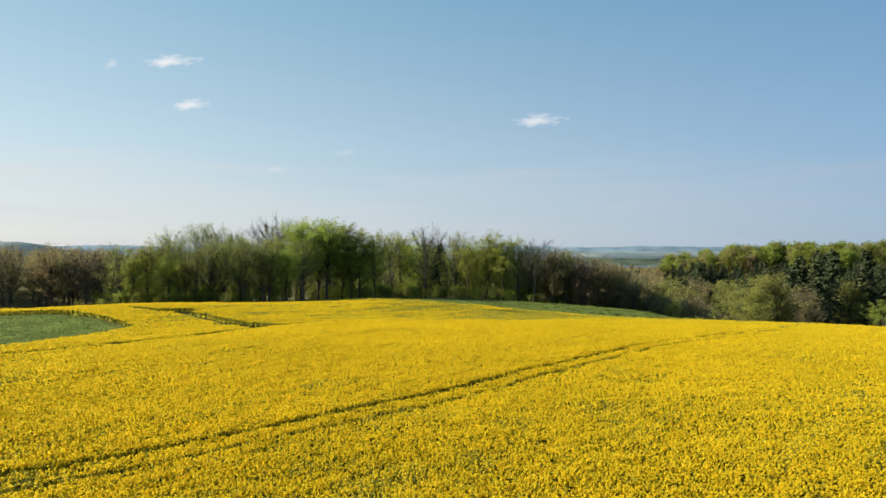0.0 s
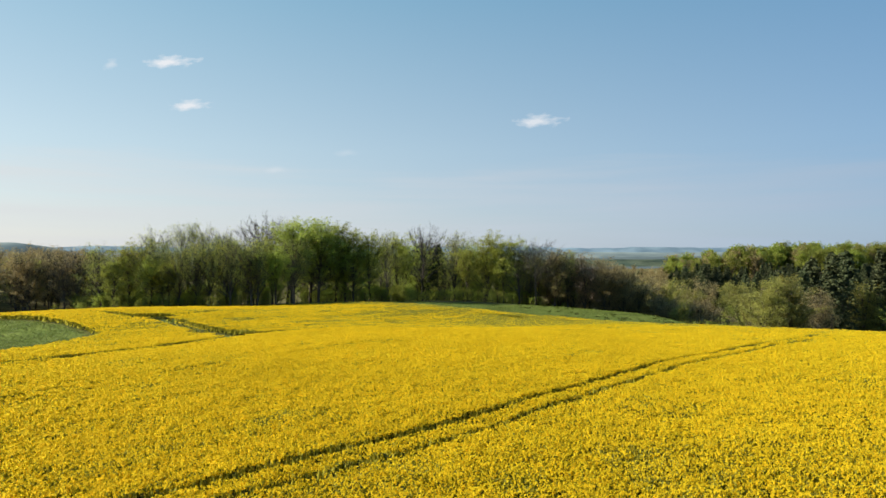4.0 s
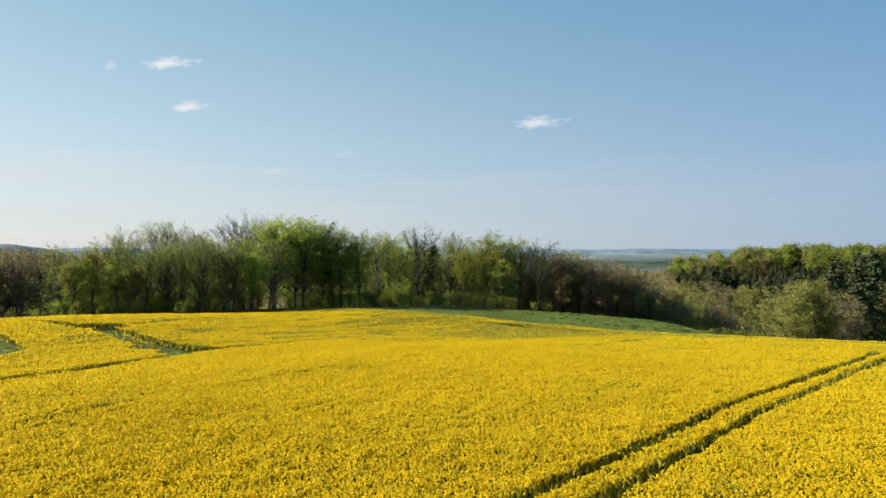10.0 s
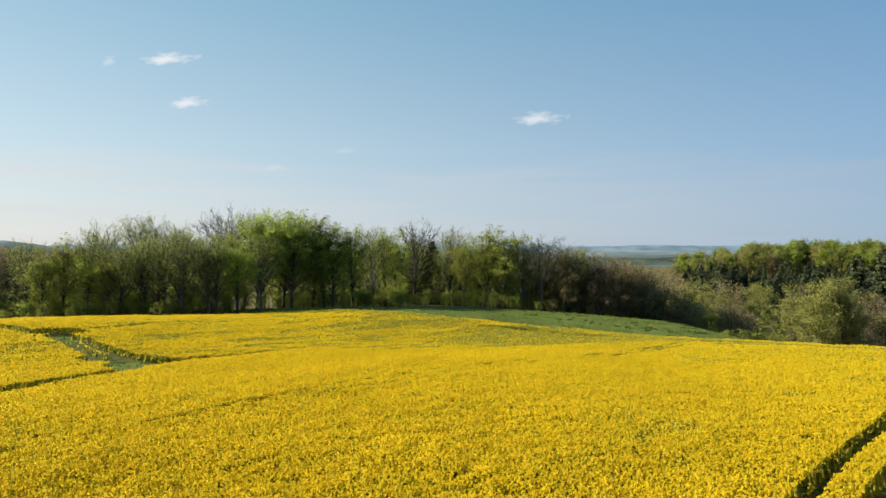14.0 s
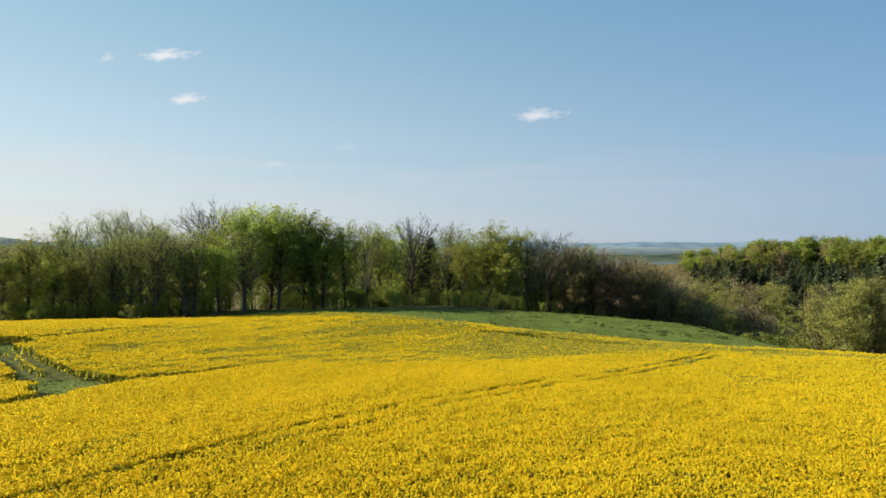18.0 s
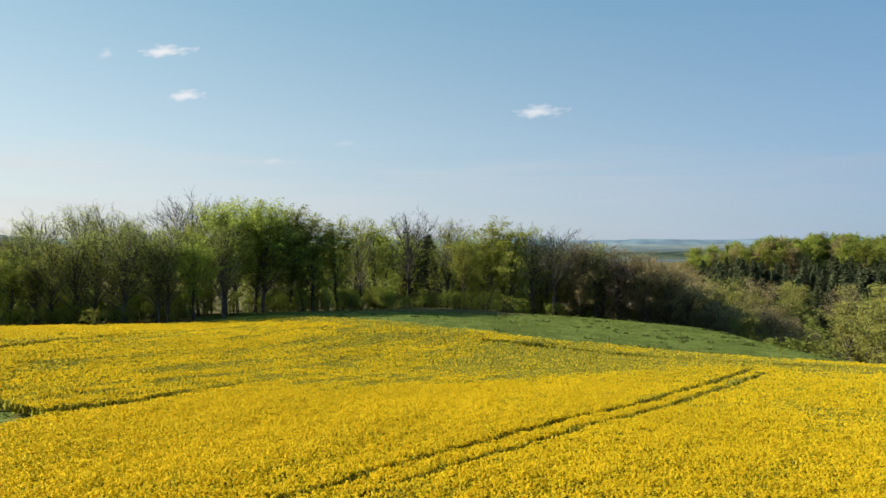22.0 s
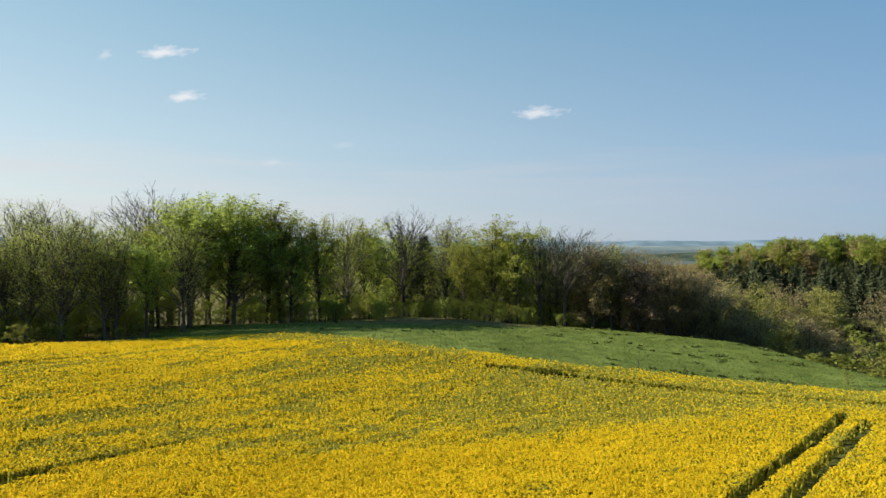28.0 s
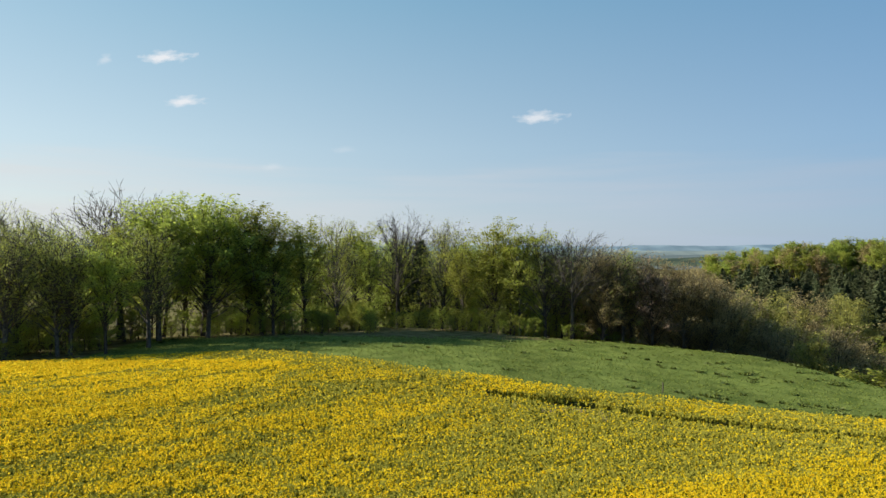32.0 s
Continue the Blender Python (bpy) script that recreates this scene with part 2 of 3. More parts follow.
# single wheel marks round the wet triangle: points, half width at the start and at the end
MARKS = (
    (((-26.0, 97.4), (-33.0, 100.7), (-39.0, 106.0), (-45.0, 111.6), (-51.0, 115.4)), 1.0, 0.8),
    (((-30.0, 95.6), (-33.8, 97.9), (-39.4, 103.4), (-46.0, 110.0), (-50.5, 113.4)), 0.8, 0.7),
    (((-28.0, 90.5), (-33.0, 81.4), (-36.2, 76.6), (-41.0, 69.0), (-60.0, 42.0)), 1.7, 1.3),
    (((-26.2, 97.2), (-22.8, 98.9), (-20.2, 100.9), (-16.9, 106.0), (-12.5, 111.5)), 1.35, 0.3),
    (((-48.6, 121.0), (-45.5, 126.5), (-40.4, 137.5), (-35.7, 144.1)), 1.0, 0.4),
    (((-56.0, 117.0), (-65.0, 123.4), (-80.0, 133.0), (-95.0, 141.0)), 1.0, 0.6),
)


def tracks(x, y):
    """Metres to the nearest wheel track, less its half width; below zero inside."""
    d = np.full(np.shape(x), 9.0)
    for f, slope, low, high, wide in ((line_a, 0.92, -60, 58, np.interp(x, (-12, 2, 22, 34), (0.32, 0.36, 0.36, 0.50))), (line_b, 1.07, -60, 38, np.interp(x, (-6, 4, 14, 24, 34), (0.22, 0.28, 0.33, 0.40, 0.45)))):
        c = 1 / math.hypot(1, slope)
        off = (y - f(x)) * c
        for side in (0.0, -2.0):
            w = np.where((x > low) & (x < high), wide - (0.14 * smooth(12, 0, x) if side else 0.0), -9)
            d = np.minimum(d, np.abs(off - side) - w)
    for points, start, end in MARKS:
        off, where = along(points, x, y)
        d = np.minimum(d, off - (start + (end - start) * where))
    off = y - (145.0 - 0.40 * x)
    d = np.minimum(d, np.where(x > 9, np.abs(off) * 0.93 - 0.75, 9.0))
    return d


def hollow(x, y):
    """Inside the green hollows left unsown: below 1."""
    u, v = x + 79.0, y - 101.0
    a = 0.62
    p, q = u * math.cos(a) - v * math.sin(a), u * math.sin(a) + v * math.cos(a)
    d = np.maximum(np.hypot(p / 44.0, q / 17.0), 1.0 + (x + 50.0 + 0.12 * np.maximum(97.0 - y, 0)) / 4.0)
    for cx, cy, rx, ry in ((-29.0, 95.4, 3.6, 3.9), (-34.0, 99.6, 4.4, 2.6), (-52.0, 117.2, 4.6, 3.0), (17.2, 139.9, 2.8, 1.0)):
        d = np.minimum(d, np.hypot((x - cx) / rx, (y - cy) / ry))
    return d


def mesh_of(name, verts, faces, mats, index=None, flat=True):
    """A mesh from arrays: faces is an (n, k) array or a list of such arrays."""
    me = bpy.data.meshes.new(name)
    groups = faces if isinstance(faces, list) else [faces]
    groups = [np.asarray(g, np.int32) for g in groups if len(g)]
    total = [np.full(len(g), g.shape[1], np.int32) for g in groups]
    total = np.concatenate(total)
    loops = np.concatenate([g.ravel() for g in groups])
    me.vertices.add(len(verts))
    me.vertices.foreach_set("co", np.asarray(verts, np.float32).ravel())
    me.loops.add(len(loops))
    me.loops.foreach_set("vertex_index", loops)
    me.polygons.add(len(total))
    me.polygons.foreach_set("loop_start", np.concatenate([[0], np.cumsum(total)[:-1]]).astype(np.int32))
    me.polygons.foreach_set("loop_total", total)
    for m in mats:
        me.materials.append(m)
    if index is not None:
        me.polygons.foreach_set("material_index", np.asarray(index, np.int32))
    if not flat:
        me.polygons.foreach_set("use_smooth", np.ones(len(total), bool))
    me.update(calc_edges=True)
    return me


def steps(near, far, step, growth=1.16):
    """Grid lines: even steps inside, then ever wider ones out to far."""
    inner = list(np.arange(near[0], near[1] + 0.01, step))
    s, v = step, inner[-1]
    while v < far[1]:
        s *= growth
        v += s
        inner.append(v)
    s, v, low = step, inner[0], []
    while v > far[0]:
        s *= growth
        v -= s
        low.append(v)
    return np.array(low[::-1] + inner)


gx, gy = steps((-120, 130), (-4600, 4600), 2.0), steps((-10, 240), (-2500, 4700), 2.0)
X, Y = np.meshgrid(gx, gy)
Z = height(X, Y)
n_x, n_y = len(gx), len(gy)
idx = np.arange(n_x * n_y).reshape(n_y, n_x)
quads = np.stack([idx[:-1, :-1], idx[:-1, 1:], idx[1:, 1:], idx[1:, :-1]], -1).reshape(-1, 4)
cx, cy = (X[:-1, :-1] + X[1:, 1:]).ravel() / 2, (Y[:-1, :-1] + Y[1:, 1:]).ravel() / 2
crop_cell = (cy < edge_of_crop(cx)) & (np.abs(cx + 15) < 150) & (hollow(cx, cy) > 1.0)
wood_cell = ((cx > 72) & (cy > edge_of_crop(cx) + 4)) | (cy > 186 + 0.28 * np.maximum(cx, 0)) | ((cx < -45) & (cy > edge_of_crop(cx)))
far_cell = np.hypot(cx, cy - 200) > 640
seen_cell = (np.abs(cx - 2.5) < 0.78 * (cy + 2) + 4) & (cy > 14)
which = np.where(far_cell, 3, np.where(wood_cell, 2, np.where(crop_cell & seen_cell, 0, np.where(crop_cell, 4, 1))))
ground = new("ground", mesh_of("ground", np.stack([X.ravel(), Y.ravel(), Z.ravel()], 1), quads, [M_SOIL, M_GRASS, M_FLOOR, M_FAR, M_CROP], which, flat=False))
tagged(ground, "rolling farmland ground with crop soil, green meadow and woodland floor", "ground", kind="structure")


def part(name, me, parent, label=""):
    ob = new(name, me)
    ob.parent = parent
    return tagged(ob, label)


# ---- the rapeseed crop ----
def value_noise(x, y, size, seed):
    """Smooth lattice noise, 0 to 1."""
    rng = np.random.RandomState(seed)
    grid = rng.rand(64, 64)
    u, v = x / size, y / size
    i, j = np.floor(u).astype(int), np.floor(v).astype(int)
    a, b = u - i, v - j
    a, b = a * a * (3 - 2 * a), b * b * (3 - 2 * b)
    g = lambda p, q: grid[p % 64, q % 64]
    return (g(i, j) * (1 - a) + g(i + 1, j) * a) * (1 - b) + (g(i, j + 1) * (1 - a) + g(i + 1, j + 1) * a) * b


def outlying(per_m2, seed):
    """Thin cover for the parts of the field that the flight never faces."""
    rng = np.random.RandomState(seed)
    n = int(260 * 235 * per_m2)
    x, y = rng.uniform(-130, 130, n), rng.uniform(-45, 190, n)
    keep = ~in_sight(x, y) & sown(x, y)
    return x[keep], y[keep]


def sown(x, y):
    return (y < edge_of_crop(x) - 0.3) & (hollow(x, y) > 1.0) & (tracks(x, y) > 0)


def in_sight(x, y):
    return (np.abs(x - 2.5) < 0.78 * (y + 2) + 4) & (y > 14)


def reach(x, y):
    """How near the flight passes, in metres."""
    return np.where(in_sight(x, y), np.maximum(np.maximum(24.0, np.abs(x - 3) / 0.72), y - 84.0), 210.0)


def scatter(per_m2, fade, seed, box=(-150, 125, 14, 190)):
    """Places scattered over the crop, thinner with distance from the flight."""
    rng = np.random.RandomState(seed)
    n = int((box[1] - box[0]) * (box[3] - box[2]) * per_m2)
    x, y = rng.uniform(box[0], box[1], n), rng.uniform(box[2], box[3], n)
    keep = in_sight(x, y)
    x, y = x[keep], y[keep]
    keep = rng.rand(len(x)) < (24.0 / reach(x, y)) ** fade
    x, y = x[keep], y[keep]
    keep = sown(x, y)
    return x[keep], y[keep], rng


def bloom(x, y):
    """Share of plants in flower: full over most of the field, thin on the headland and in weak patches."""
    b = np.full(np.shape(x), 1.0)
    e = edge_of_crop(x) - y
    along, across = (x + y) * 0.7071, (y - x) * 0.7071
    rows = value_noise((along + 400) / 5.0, across + 400, 1.6, 17)
    patchy = value_noise(x + 300, y + 300, 5.0, 15)
    thin = smooth(-4, 6, y - (110.0 + 0.42 * x)) * smooth(-70, -30, x)
    wide = np.interp(x, (-90, -50, -18, -8), (9.0, 8.0, 3.0, 0.0))
    far = np.interp(x, (-90, -50, -18), (2.0, 2.5, 8.0))
    strip = smooth(far - 1, far + 0.5, e) * smooth(far + wide + 2.5, far + wide, e) * smooth(-8, -16, x)
    rim = smooth(8.5, 7.0, e) * smooth(4, 12, x)
    weaker = np.interp(x, (-30, -6, 6), (-0.10, 0.06, 0.24))
    b -= (0.29 + weaker + 0.26 * patchy + 0.42 * smooth(0.5, 0.75, rows)) * thin * (1 - strip) * (1 - 0.6 * rim)
    b -= 0.45 * smooth(19.0, 13.0, e) * smooth(6.5, 8.5, e) * smooth(8, 24, x)
    b -= 0.5 * smooth(far, 0.5, e) * smooth(-48, -40, x) * smooth(8, 2, x)
    weak = value_noise(x + 300, y + 300, 7.0, 5) * 0.6 + value_noise(x + 300, y + 300, 2.6, 6) * 0.4
    b -= 0.34 * smooth(0.62, 0.82, weak)
    b -= 0.32 * smooth(0.70, 0.88, rows)
    b -= 0.32 * smooth(6, 24, x) * smooth(84, 104, y) + 0.12 * smooth(-4, 10, x) * smooth(104, 118, y)
    b -= 0.30 * np.exp(-(((x - 16) / 14) ** 2) - ((y - 33) / 9) ** 2)
    b -= 0.25 * np.exp(-(((x + 3) / 9) ** 2) - ((y - 24) / 6) ** 2)
    return np.clip(b, 0.10, 1.0)


def canopy(x, y):
    """Height of the flowering tops above the ground."""
    return 1.22 + 0.22 * (value_noise(x + 300, y + 300, 3.4, 1) - 0.5) + 0.19 * (value_noise(x + 300, y + 300, 0.75, 2) - 0.5)


def flower_heads(name, fx, fy, rng, sink, material, label):
    """Small ridged heads, one to a raceme, at the top of the crop."""
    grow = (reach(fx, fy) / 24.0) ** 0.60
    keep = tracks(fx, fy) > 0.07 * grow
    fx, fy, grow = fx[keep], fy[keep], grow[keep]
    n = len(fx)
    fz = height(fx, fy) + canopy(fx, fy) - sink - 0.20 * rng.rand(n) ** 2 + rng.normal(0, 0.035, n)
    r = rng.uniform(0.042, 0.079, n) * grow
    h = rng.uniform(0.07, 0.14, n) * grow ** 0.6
    turn = rng.uniform(0, math.tau, n)
    V = np.zeros((n, 4, 3))
    for k, (side, up) in enumerate(((1.0, -0.6), (0.75, 0.3), (1.0, -0.6), (0.75, 0.3))):
        a = turn + k * math.pi / 2
        w = r * side * rng.uniform(0.7, 1.35, n)
        V[:, k] = np.stack([fx + w * np.cos(a), fy + w * np.sin(a), fz + h * up * rng.uniform(0.5, 1.4, n)], 1)
    tri = np.array([(0, 1, 3), (1, 2, 3)])
    F = (np.arange(n)[:, None, None] * 4 + tri).reshape(-1, 3)
    return tagged(new(name, mesh_of(name, V.reshape(-1, 3), F, [material], flat=False)), label, "rapeseed", kind="stuff")


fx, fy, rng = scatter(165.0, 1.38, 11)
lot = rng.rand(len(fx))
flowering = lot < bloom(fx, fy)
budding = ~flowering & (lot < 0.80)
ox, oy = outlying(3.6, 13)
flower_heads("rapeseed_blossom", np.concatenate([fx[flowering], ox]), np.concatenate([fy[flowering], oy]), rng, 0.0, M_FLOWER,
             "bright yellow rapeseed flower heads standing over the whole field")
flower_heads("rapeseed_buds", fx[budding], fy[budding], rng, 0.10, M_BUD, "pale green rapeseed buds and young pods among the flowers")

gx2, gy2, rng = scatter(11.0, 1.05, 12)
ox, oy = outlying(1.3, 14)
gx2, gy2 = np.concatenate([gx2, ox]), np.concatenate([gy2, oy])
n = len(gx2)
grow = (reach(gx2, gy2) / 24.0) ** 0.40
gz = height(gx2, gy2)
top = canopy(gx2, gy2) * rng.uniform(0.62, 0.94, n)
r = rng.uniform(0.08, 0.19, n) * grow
turn = rng.uniform(0, math.tau, n)
V = np.zeros((n, 4, 3))
for k in range(3):
    a = turn + k * math.tau / 3
    w = r * rng.uniform(0.6, 1.4, n)
    V[:, k] = np.stack([gx2 + w * np.cos(a), gy2 + w * np.sin(a), gz + top * rng.uniform(0.1, 0.75, n)], 1)
V[:, 3] = np.stack([gx2 + rng.normal(0, 0.08, n), gy2 + rng.normal(0, 0.08, n), gz + top], 1)
tri = np.array([(0, 1, 3), (1, 2, 3), (2, 0, 3)])
F = (np.arange(n)[:, None, None] * 4 + tri).reshape(-1, 3)
foliage = new("rapeseed_foliage", mesh_of("rapeseed_foliage", V.reshape(-1, 3), F, [M_STEM]))
tagged(foliage, "grey-green stems and leaves of rapeseed under the flowers", "rapeseed", kind="stuff")


# ---- trees ----
def tube(points, radii, sides, verts, faces):
    """Adds a tapering tube along points."""
    p = np.asarray(points, float)
    d = np.gradient(p, axis=0)
    d /= np.linalg.norm(d, axis=1, keepdims=True) + 1e-9
    ref = np.where(np.abs(d[:, 2:3]) > 0.9, [[1.0, 0, 0]], [[0, 0, 1.0]])
    u = np.cross(d, ref)
    u /= np.linalg.norm(u, axis=1, keepdims=True) + 1e-9
    v = np.cross(d, u)
    a = np.arange(sides) * math.tau / sides
    ring = p[:, None] + np.asarray(radii)[:, None, None] * (np.cos(a)[None, :, None] * u[:, None] + np.sin(a)[None, :, None] * v[:, None])
    base = sum(len(b) for b in verts)
    verts.append(ring.reshape(-1, 3))
    m = len(p)
    i = np.arange(m - 1)[:, None] * sides
    j = np.arange(sides)[None, :]
    k = (j + 1) % sides
    faces.append((np.stack([i + j, i + k, i + sides + k, i + sides + j], -1) + base).reshape(-1, 4))


def bough(rng, start, way, length, rise, wobble, count=5):
    """A limb's points: starts along way and bends upwards by rise."""
    pts, d = [np.array(start, float)], np.array(way, float)
    for s in range(count - 1):
        d = d + np.array([0, 0, rise / count]) + rng.normal(0, wobble, 3)
        d /= np.linalg.norm(d)
        pts.append(pts[-1] + d * length / (count - 1))
    return np.array(pts)


def leaves(rng, centres, count, sigma, size, droop=0.0, level=0.0):
    """Folded leaf sprays round the given twig places."""
    c = centres[rng.randint(0, len(centres), count)] + np.clip(rng.normal(0, 1, (count, 3)), -1.7, 1.7) * sigma
    c[:, 2] -= droop * np.abs(rng.normal(0, 1, count))
    u = rng.normal(0, 1, (count, 3))
    u[:, 2] *= 0.6 - 0.3 * level
    u /= np.linalg.norm(u, axis=1, keepdims=True)
    v = np.cross(u, rng.normal(0, 1 - 0.45 * level, (count, 3)) + np.array([0, 0, 0.9 * level]))
    v /= np.linalg.norm(v, axis=1, keepdims=True)
    s = size * rng.uniform(0.55, 1.35, (count, 1))
    V = np.stack([c - u * s, c + v * s * 0.55, c + u * s, c - v * s * 0.55], 1)
    return V.reshape(-1, 3), np.arange(count * 4).reshape(-1, 4)


KINDS = {
    # height, girth, crown base, spread, limbs, rise, leaves, leaf size, leaf colour, bark, twigs
    "beech": (26.0, 0.32, 0.16, 0.27, 48, 0.9, 13500, 0.20, "green", "dark", 1),
    "fresh_beech": (26.0, 0.28, 0.22, 0.22, 38, 1.0, 10500, 0.20, "fresh", "dark", 1),
    "thin_beech": (26.0, 0.36, 0.18, 0.22, 46, 1.4, 7600, 0.13, "olive", "grey", 3),
    "bare_brown": (18.0, 0.24, 0.12, 0.24, 34, 1.2, 2600, 0.17, "brown", "grey", 4),
    "bare_tree": (26.0, 0.40, 0.34, 0.36, 46, 1.1, 700, 0.14, "olive", "grey", 8),
    "brown_tree": (20.0, 0.24, 0.05, 0.27, 38, 0.9, 10500, 0.145, "brown", "dark", 2),
    "cherry": (18.0, 0.22, 0.08, 0.28, 34, 0.8, 4600, 0.20, "blush", "dark", 2),
    "willow": (14.0, 0.30, 0.03, 0.24, 44, 0.9, 20000, 0.10, "willow", "grey", 1),
    "bush": (6.0, 0.10, 0.02, 0.36, 24, 0.7, 3400, 0.12, "green", "dark", 0),
    "fresh_bush": (6.0, 0.10, 0.02, 0.36, 24, 0.7, 3400, 0.12, "fresh", "dark", 0),
    "inner_beech": (26.0, 0.30, 0.10, 0.24, 34, 1.0, 2800, 0.27, "green", "dark", 0),
    "inner_fresh": (26.0, 0.30, 0.10, 0.24, 34, 1.0, 2800, 0.27, "fresh", "dark", 0),
    "inner_brown": (20.0, 0.24, 0.05, 0.27, 34, 0.9, 6000, 0.20, "brown", "dark", 0),
    "deep_beech": (26.0, 0.32, 0.04, 0.25, 40, 0.9, 4200, 0.42, "green", "dark", 0),
    "deep_fresh": (26.0, 0.32, 0.04, 0.25, 40, 0.9, 4000, 0.42, "fresh", "dark", 0),
    "deep_brown": (20.0, 0.26, 0.05, 0.27, 34, 0.9, 3000, 0.34, "brown", "dark", 0),
}
LABELS = {
    "beech": ("tall beech in dense mid-green spring leaf at the wood's edge", "tree"),
    "fresh_beech": ("tall beech with fresh yellow-green young leaves in the wood", "tree"),
    "thin_beech": ("tall slender beech with thin olive opening leaves and grey trunk", "tree"),
    "bare_tree": ("tall grey tree with bare fine branches not yet in leaf", "tree"),
    "bare_brown": ("grey-brown tree with bare fine twigs and swelling buds", "tree"),
    "brown_tree": ("broad tree with reddish-brown buds and bare twigs", "tree"),
    "cherry": ("wild cherry with faded pinkish blossom among brown trees", "tree"),
    "willow": ("rounded willow with pale olive-green spring leaves", "tree"),
    "bush": ("dense green bush growing at the wood's edge", "bush"),
    "fresh_bush": ("bright yellow-green bush in the wood's undergrowth", "bush"),
    "deep_beech": ("beech in mid-green leaf standing back inside the wood", "tree"),
    "deep_fresh": ("beech in yellow-green young leaf standing back inside the wood", "tree"),
    "inner_beech": ("beech in mid-green leaf standing back inside the wood", "tree"),
    "inner_fresh": ("beech in yellow-green young leaf standing back inside the wood", "tree"),
    "inner_brown": ("brownish tree in bud standing back inside the wood", "tree"),
    "deep_brown": ("brownish tree in bud standing back inside the wood", "tree"),
    "fir": ("dark green spruce with drooping needle branches in the valley", "conifer"),
}


def grow_tree(kind, seed):
    """A tree at the origin: an Empty with a trunk and limbs and a crown of leaves."""
    H, girth, low, spread, limbs, rise, count, size, tint, bark, twigs = KINDS[kind]
    rng = np.random.RandomState(seed)
    verts, faces, ends = [], [], []
    dome = not kind.endswith("bush")
    lean = rng.normal(0, 0.02, 2)
    stem = np.array([[lean[0] * H * s + 0.25 * math.sin(3 * s + seed), lean[1] * H * s + 0.2 * math.cos(4 * s + seed), H * s * (0.90 if dome else 1.0) - 0.6] for s in np.linspace(0, 1, 8)])
    stem[:, :2] -= stem[0, :2]
    tube(stem, girth * (1 - np.linspace(0, 1, 8)) ** 0.8 + 0.03, 6, verts, faces)
    wood = "grey" if bark == "grey" else "dark"
    for k in range(limbs):
        s = low + (0.97 - low) * ((k + rng.rand()) / limbs) ** 0.9
        at = np.array([np.interp(s, np.linspace(0, 1, 8), stem[:, i]) for i in range(3)])
        az = k * 2.4 + rng.normal(0, 0.5)
        f = (s - low) / (1 - low)
        if dome:
            # vase-shaped: the limb climbs beside the stem, then spreads to a rounded outline
            out = spread * H * math.sqrt(max(0.05, 1.0 - f ** 3.0)) * rng.uniform(0.45, 1.12)
            tip_z = H * (low + 0.10 + (0.88 - low) * f ** 0.62 * rng.uniform(0.93, 1.04)) - 0.6
            s = low + (0.66 - low) * f
            at = np.array([np.interp(s, np.linspace(0, 1, 8), stem[:, i]) for i in range(3)])
            tip = np.array([at[0] + math.cos(az) * out, at[1] + math.sin(az) * out, max(tip_z, at[2] + 0.8)])
            mid = at + (tip - at) * np.array([0.38, 0.38, 0.62])
            q = np.linspace(0, 1, 5)[:, None]
            dome_pts = at * (1 - q) ** 2 + 2 * mid * q * (1 - q) + tip * q * q
            dome_pts[1:] += rng.normal(0, 0.02 * H * 0.4, (4, 3))
        wide = spread * H * (0.55 + 0.75 * math.sin(math.pi * min(1, 0.15 + 0.8 * f)) ** 0.8 - 0.28 * f) * rng.uniform(0.7, 1.2)
        up = 0.25 + 0.5 * f + rng.uniform(-0.1, 0.25)
        way = np.array([math.cos(az), math.sin(az), up])
        way /= np.linalg.norm(way)
        length = wide * (1.15 + 0.3 * f)
        pts = dome_pts if dome else bough(rng, at, way, length, rise, 0.10)
        if dome:
            length = 0.55 * float(np.linalg.norm(pts[-1] - pts[0])) + 1.2
        thick = girth * (0.36 if kind == "bare_tree" else 0.50 if dome else 0.30) * (1 - 0.6 * f) * rng.uniform(0.6, 1.1)
        tube(pts, np.linspace(thick, 0.025, 5), 3, verts, faces)
        ends += [pts[2], pts[2] * 0.5 + pts[3] * 0.5, pts[3], pts[4]]
        for q in range(2 + twigs):
            t = rng.uniform(0.3, 1.0)
            b = np.array([np.interp(t, np.linspace(0, 1, 5), pts[:, i]) for i in range(3)])
            w2 = (pts[-1] - pts[0]) / (np.linalg.norm(pts[-1] - pts[0]) + 1e-9) + rng.normal(0, 0.55, 3)
            w2 /= np.linalg.norm(w2)
            sub = bough(rng, b, w2, length * rng.uniform(0.30, 0.6), rise * (0.35 if dome else 0.8), 0.12, 4)
            if twigs:
                tube(sub[[0, 1, 3]], np.linspace(thick * 0.42 + 0.01, 0.015, 3), 3, verts, faces)
            ends += [sub[1], sub[2], sub[3], (sub[2] + sub[3]) / 2]
            if twigs >= 2:
                for z in range(2):
                    w3 = (sub[-1] - sub[0]) / (np.linalg.norm(sub[-1] - sub[0]) + 1e-9) + rng.normal(0, 0.6, 3)
                    w3 /= np.linalg.norm(w3)
                    tw = bough(rng, sub[1 + z], w3, length * rng.uniform(0.15, 0.35), rise * 0.8, 0.15, 3)
                    tube(tw[[0, 2]], np.array([0.03, 0.014]) * (1.2 if kind == "bare_tree" else 1.0), 3, verts, faces)
                    ends.append(tw[-1])
    ends.append(stem[-1])
    thing = new({"inner_beech": "beech", "inner_fresh": "young_beech", "inner_brown": "tree", "deep_beech": "beech", "deep_fresh": "young_beech", "deep_brown": "tree", "bare_brown": "tree", "thin_beech": "beech", "fresh_beech": "young_beech", "fresh_bush": "bush"}.get(kind, kind), None)
